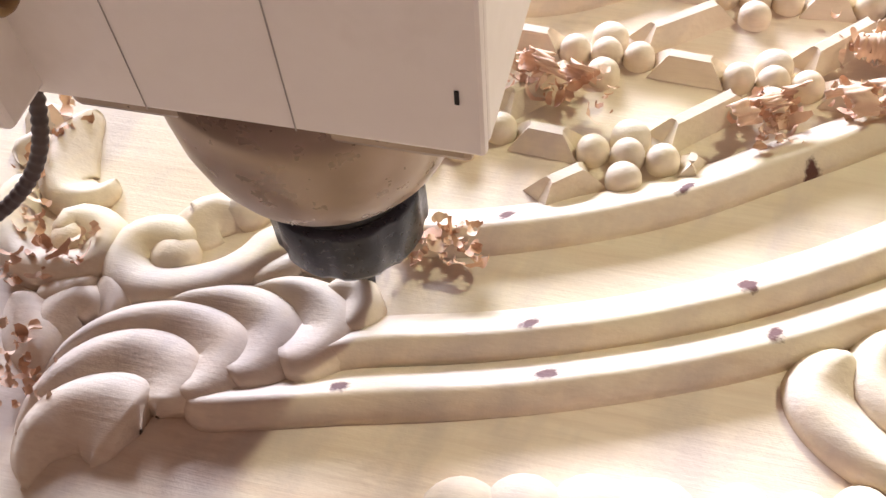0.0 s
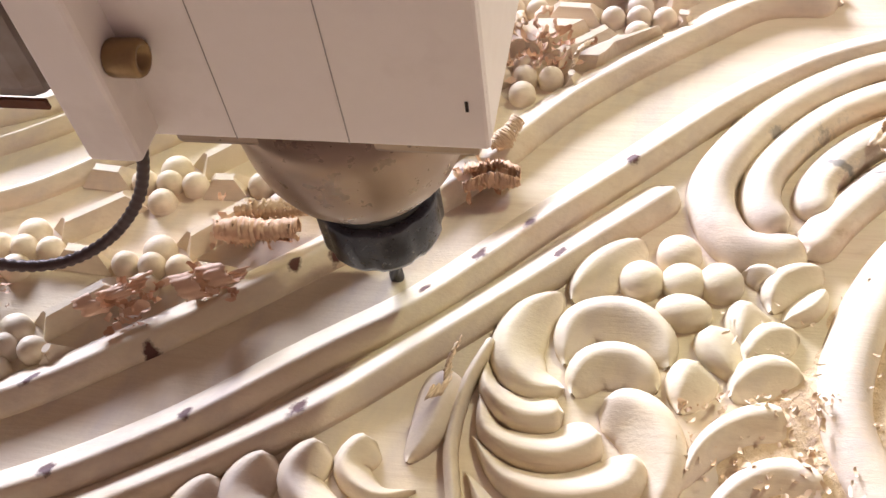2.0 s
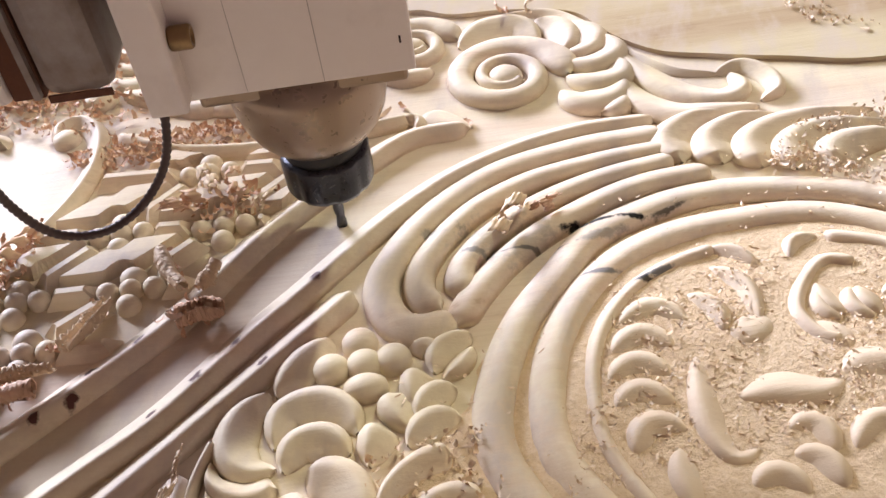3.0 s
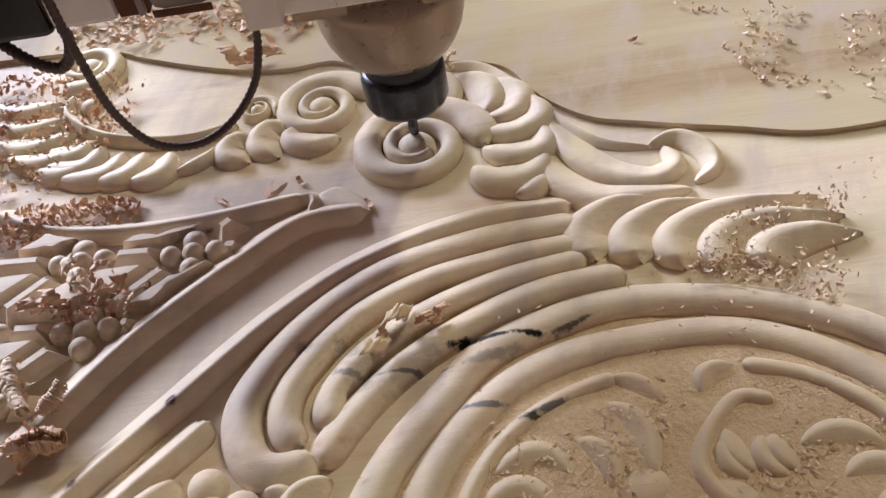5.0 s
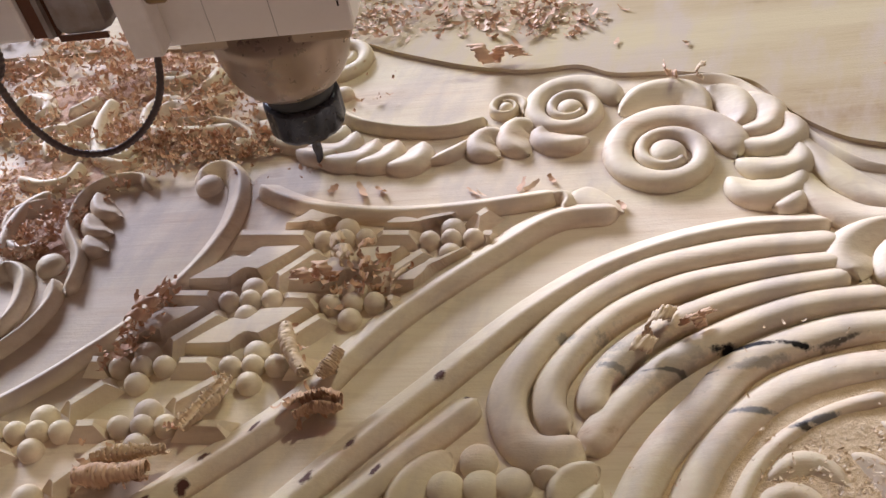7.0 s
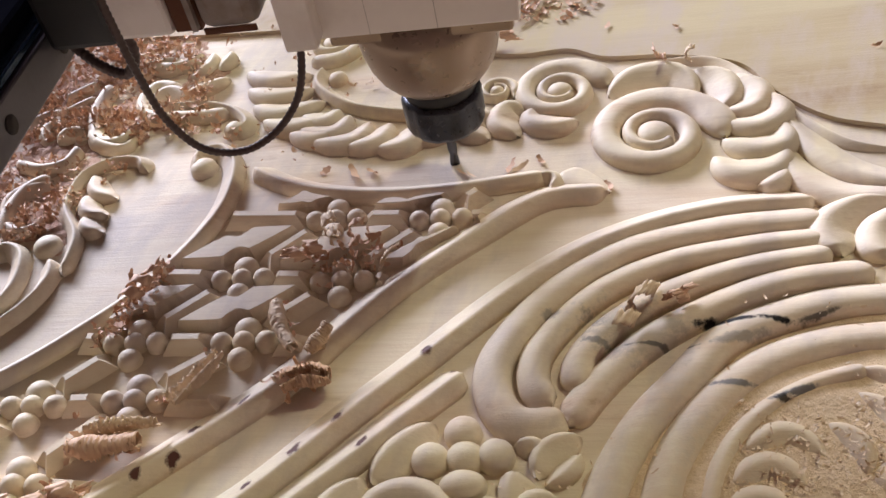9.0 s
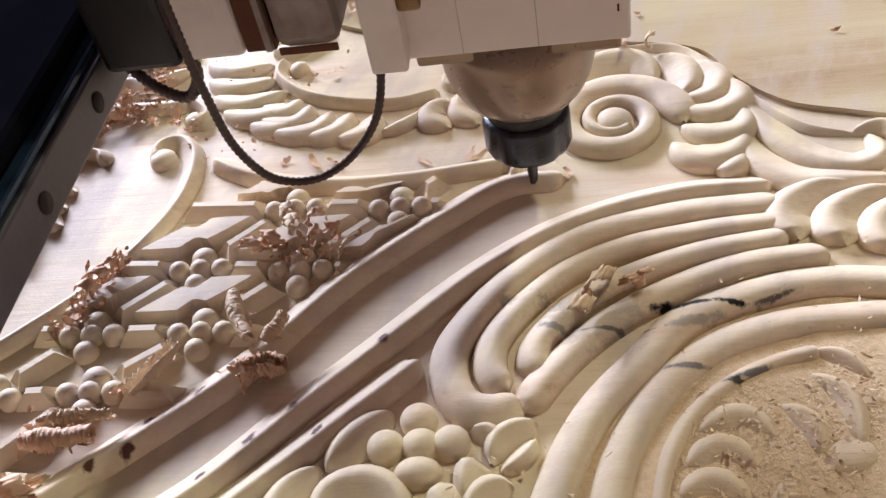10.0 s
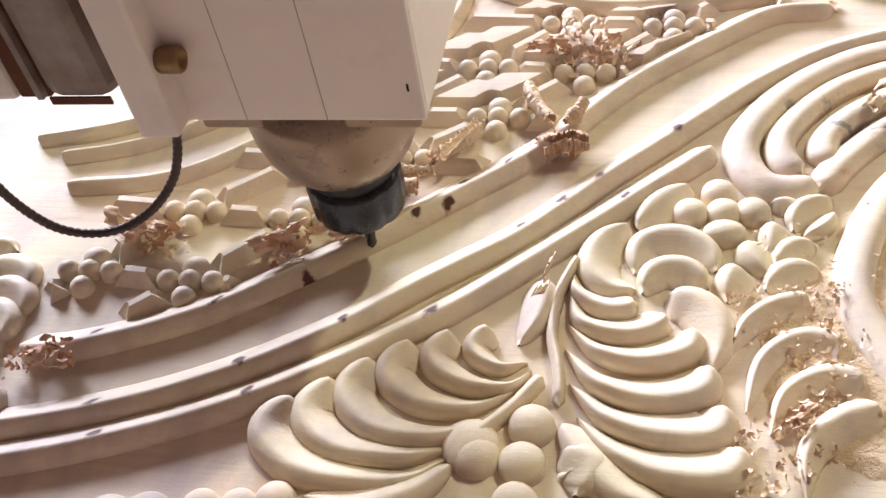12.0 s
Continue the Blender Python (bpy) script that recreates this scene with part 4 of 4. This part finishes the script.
shaving(484, 565, 0, 24, 5, 7, 0, 0, chip_brown, "brown shaving on the beaded lattice", 2)
shaving(459, 381, 0, 24, 3, 6, 60, -10, chip_pale, "split pale splinter beside a leaf", 1)
shaving(554, 292, -2, 12, 3, 4, 30, 0, chip_brown, "small brown curled shaving", 2)
shaving(500, 581, 0, 24, 5, 7, 100, 0, chip_pale, "pale curled shaving on the lattice", 2)
shaving(530, 550, 0, 16, 2, 5, 60, 0, chip_pale, "thin pale sliver of wood", 0.6)

# ---- the router head, in the machine's own axes: x along the machine, y away, z up from the cutter's tip ----
head = tagged(new("router_head"), "white and beige router spindle with black collet nut and thin cutter", "router")


def bit_mesh():
    bm = bmesh.new()
    rings = []
    for k in range(22):
        z = k * 1.75 * MM
        ring = []
        for s in range(12):
            a = 2 * math.pi * s / 12 + (k * 0.42 if k < 13 else 13 * 0.42)
            r = 3.1 * MM * (0.72 + 0.28 * abs(math.cos(a - (k * 0.42 if k < 13 else 0)))) if k < 13 else 3.1 * MM
            ring.append(bm.verts.new((r * math.cos(a), r * math.sin(a), z)))
        rings.append(ring)
    for lo, hi in zip(rings, rings[1:]):
        for s in range(12):
            bm.faces.new((lo[s], lo[(s + 1) % 12], hi[(s + 1) % 12], hi[s]))
    bm.faces.new(rings[0][::-1])
    return bm


part("cutter_bit", bit_mesh(), bit_steel, head, "slim dark spiral cutter")


def slots(k, s):
    return 0.965 if 2 <= k <= 4 and s % 8 in (0, 1) else 1.0


nut = part("collet_nut", turned([(0.008, 0.036), (0.017, 0.0335), (0.0225, 0.034), (0.0238, 0.037), (0.0238, 0.054), (0.0228, 0.0565), (0.017, 0.0575)], 64, wobble=slots), nut_steel, head, "black steel collet nut with worn rim")
part("collar", turned([(0.0205, 0.0565), (0.0212, 0.058), (0.0212, 0.066), (0.019, 0.068)], 48), black_rubber, nut, "glossy black collar")
part("nose_cone", turned([(0.0220, 0.0665), (0.0250, 0.0672), (0.0290, 0.0700), (0.0332, 0.0755), (0.0366, 0.083), (0.0388, 0.0920), (0.0398, 0.102), (0.0400, 0.1195)], 72), cast_paint, head, "rounded beige metal spindle nose")
cover = part("front_cover", box(-0.060, 0.0540, -0.0398, -0.0370, 0.1205, 0.25, 0.0012), white_paint, head, "white painted sheet cover with hairline seams", False)
part("seam", box(0.0126, 0.0129, -0.0400, -0.0398, 0.1207, 0.25), grey_paint, cover, smooth=False)
part("seam", box(-0.02195, -0.0218, -0.0401, -0.0398, 0.1207, 0.25), grey_paint, cover, smooth=False)
part("side_cover", box(0.0513, 0.0540, -0.0368, 0.056, 0.1215, 0.25, 0.001), white_paint, cover, smooth=False)
part("scuff", box(0.0482, 0.0491, -0.0402, -0.0398, 0.1355, 0.1390), hole_dark, cover, smooth=False)
part("clamp_block", box(-0.0455, 0.0500, -0.0355, 0.055, 0.1125, 0.19, 0.002), cast_paint, head, "beige clamp block round the spindle", False)
part("back_plate", box(-0.10, 0.0540, 0.0575, 0.070, 0.135, 0.25, 0.002), grey_paint, head, smooth=False)
fin = part("side_bracket", box(-0.0630, -0.0460, -0.0538, 0.050, 0.1231, 0.25, 0.0015), white_paint, head, "white upright bracket plate", False)
bolt = turned([(0.0050, 0.0), (0.0054, 0.001), (0.0054, 0.0085), (0.0048, 0.0095), (0.0034, 0.0095), (0.0032, 0.006)], 24)
bolt_ob = part("bolt", bolt, brass, fin, "dull brass bolt with dark socket")
bolt_ob.matrix_basis = pose(-0.0460, -0.0455, 0.156, 0, 90, 0)
side_block = part("slide_block", box(-0.109, -0.0770, -0.0400, 0.050, 0.131, 0.25, 0.007), grey_paint, head, "grey slide block with stained lower edge", False)
part("rust_edge", box(-0.1070, -0.0790, -0.0403, -0.0390, 0.1300, 0.1335), rust, side_block, smooth=False)
channel = part("channel", box(-0.1245, -0.1095, -0.0355, 0.050, 0.130, 0.25, 0.001), rust, head, "brown stained channel", False)
part("lip", box(-0.1135, -0.1105, -0.0395, -0.0357, 0.132, 0.25), grey_paint, channel, smooth=False)
part("slide_rail", box(-0.157, -0.1250, -0.0370, 0.050, 0.1290, 0.25, 0.003), white_paint, head, "worn pale slide rail cover", False)
part("bearing_block", box(-0.199, -0.159, -0.034, 0.050, 0.124, 0.25, 0.004), black_rubber, head, "black greasy bearing block", False)


def hose(points, radius, name, label):
    """A ribbed flexible hose."""
    p, s, length = curve_through(points, 0.0011)
    bm = bmesh.new()
    rings, up = [], Vector((0, 1, 0))
    tang = np.gradient(p, axis=0)
    for k in range(len(p)):
        t = Vector(tang[k]).normalized()
        a = up.cross(t).normalized()
        b = t.cross(a)
        r = radius * (1.0 if k % 3 else 0.8)
        rings.append([bm.verts.new(Vector(p[k]) + a * r * math.cos(q * math.pi / 5) + b * r * math.sin(q * math.pi / 5)) for q in range(10)])
    for lo, hi in zip(rings, rings[1:]):
        for q in range(10):
            bm.faces.new((lo[q], lo[(q + 1) % 10], hi[(q + 1) % 10], hi[q]))
    bm.faces.new(rings[0][::-1])
    bm.faces.new(rings[-1])
    return part(name, bm, hose_grey, head, label)


hose([(-0.0670, -0.0200, 0.25), (-0.0670, -0.0205, 0.18), (-0.0665, -0.0215, 0.1225), (-0.0668, -0.0240, 0.102), (-0.0740, -0.0300, 0.079), (-0.0910, -0.0380, 0.062), (-0.1080, -0.0460, 0.058), (-0.1250, -0.0540, 0.067), (-0.1360, -0.0600, 0.092), (-0.1395, -0.0630, 0.13), (-0.1410, -0.0630, 0.18), (-0.1405, -0.0620, 0.25)], 0.0023, "coolant_hose", "grey ribbed flexible hose hanging in a loop")
hose([(-0.1701, -0.0280, 0.25), (-0.1652, -0.0287, 0.2), (-0.1582, -0.0296, 0.14), (-0.1552, -0.0300, 0.118), (-0.1652, -0.0287, 0.104), (-0.1808, -0.0246, 0.108), (-0.1941, -0.0188, 0.118)], 0.0032, "coolant_hose", "thicker grey ribbed hose")

# ---- gantry beam beside the head; it runs along the machine's long axis alone ----
gantry = tagged(new("gantry"), "black gantry beam with a steel rail strip and bolt holes", "gantry")
part("beam", box(-0.10, -0.0075, -0.75, 0.75, 0.139, 0.150, 0.004), beam_black, gantry, "black painted beam", False)
strip = part("rail_strip", box(-0.03, 0.0, -0.75, 0.75, 0.109, 0.1335, 0.0015), rail_steel, gantry, "pale steel rail strip with round bolt holes", False)
part("edge_trim", box(-0.03, -0.0030, -0.75, 0.75, 0.1340, 0.1388, 0.001), blue_edge, gantry, "glossy blue edge", False)
for k in range(-9, 10):
    hole = part("bolt_hole", turned([(0.0052, 0.0), (0.0052, 0.0012)], 20), hole_dark, strip)
    hole.matrix_basis = pose(-0.0006, 0.010 + k * 0.0715, 0.1205, 0, 90, 0)

# ---- what moves ----
HEAD_ROWS = [
    (0, 0.1850, 0.366), (0.5, 0.2185, 0.3625), (0.7, 0.2475, 0.3645), (1, 0.299, 0.374), (1.5, 0.371, 0.403), (2, 0.439, 0.436), (2.5, 0.502, 0.478), (3, 0.566, 0.523),
    (3.5, 0.637, 0.555), (3.7, 0.6615, 0.56), (4.3, 0.722, 0.578), (4.8, 0.712, 0.607), (5.5, 0.659, 0.646), (6, 0.621, 0.639), (6.5, 0.556, 0.659), (7, 0.49, 0.676),
    (7.2, 0.47, 0.694), (7.9, 0.452, 0.702), (8.4, 0.494, 0.662), (8.8, 0.549, 0.635), (9, 0.577, 0.631), (9.5, 0.649, 0.616), (9.8, 0.664, 0.592), (10, 0.64, 0.576),
    (10.5, 0.569, 0.547), (11, 0.505, 0.505), (11.5, 0.441, 0.464), (12, 0.373, 0.427),
]


def motions():
    c, s = math.cos(radians(AXIS)), math.sin(radians(AXIS))
    walk(head, [(t, pose(x, y, FLOOR, 0, 0, AXIS)) for t, x, y in HEAD_ROWS])
    rows = []
    for t, x, y in HEAD_ROWS:
        u, v = x * c + y * s - 0.200, 0.565
        rows.append((t, pose(u * c - v * s, u * s + v * c, FLOOR, 0, 0, AXIS)))
    walk(gantry, rows)
    # the cutter ploughs the chips before it and blows them aside
    walk(swept_chips, [(t, pose(x, y, -0.0075, 0, 0, turn)) for t, x, y, turn in (
        (0, 0.475, 0.640, -8), (5.6, 0.475, 0.640, -8), (6.5, 0.462, 0.646, -10), (7.2, 0.400, 0.742, -14), (8.0, 0.320, 0.765, -35), (12, 0.320, 0.765, -35))])
    walk(loose_chips, [(t, pose(x, y, -0.0055, 0, 0, turn)) for t, x, y, turn in (
        (0, 0.450, 0.738, 0), (5.6, 0.450, 0.738, 0), (7.2, 0.395, 0.765, 10), (8.2, 0.300, 0.815, 30), (12, 0.300, 0.815, 30))])


motions()
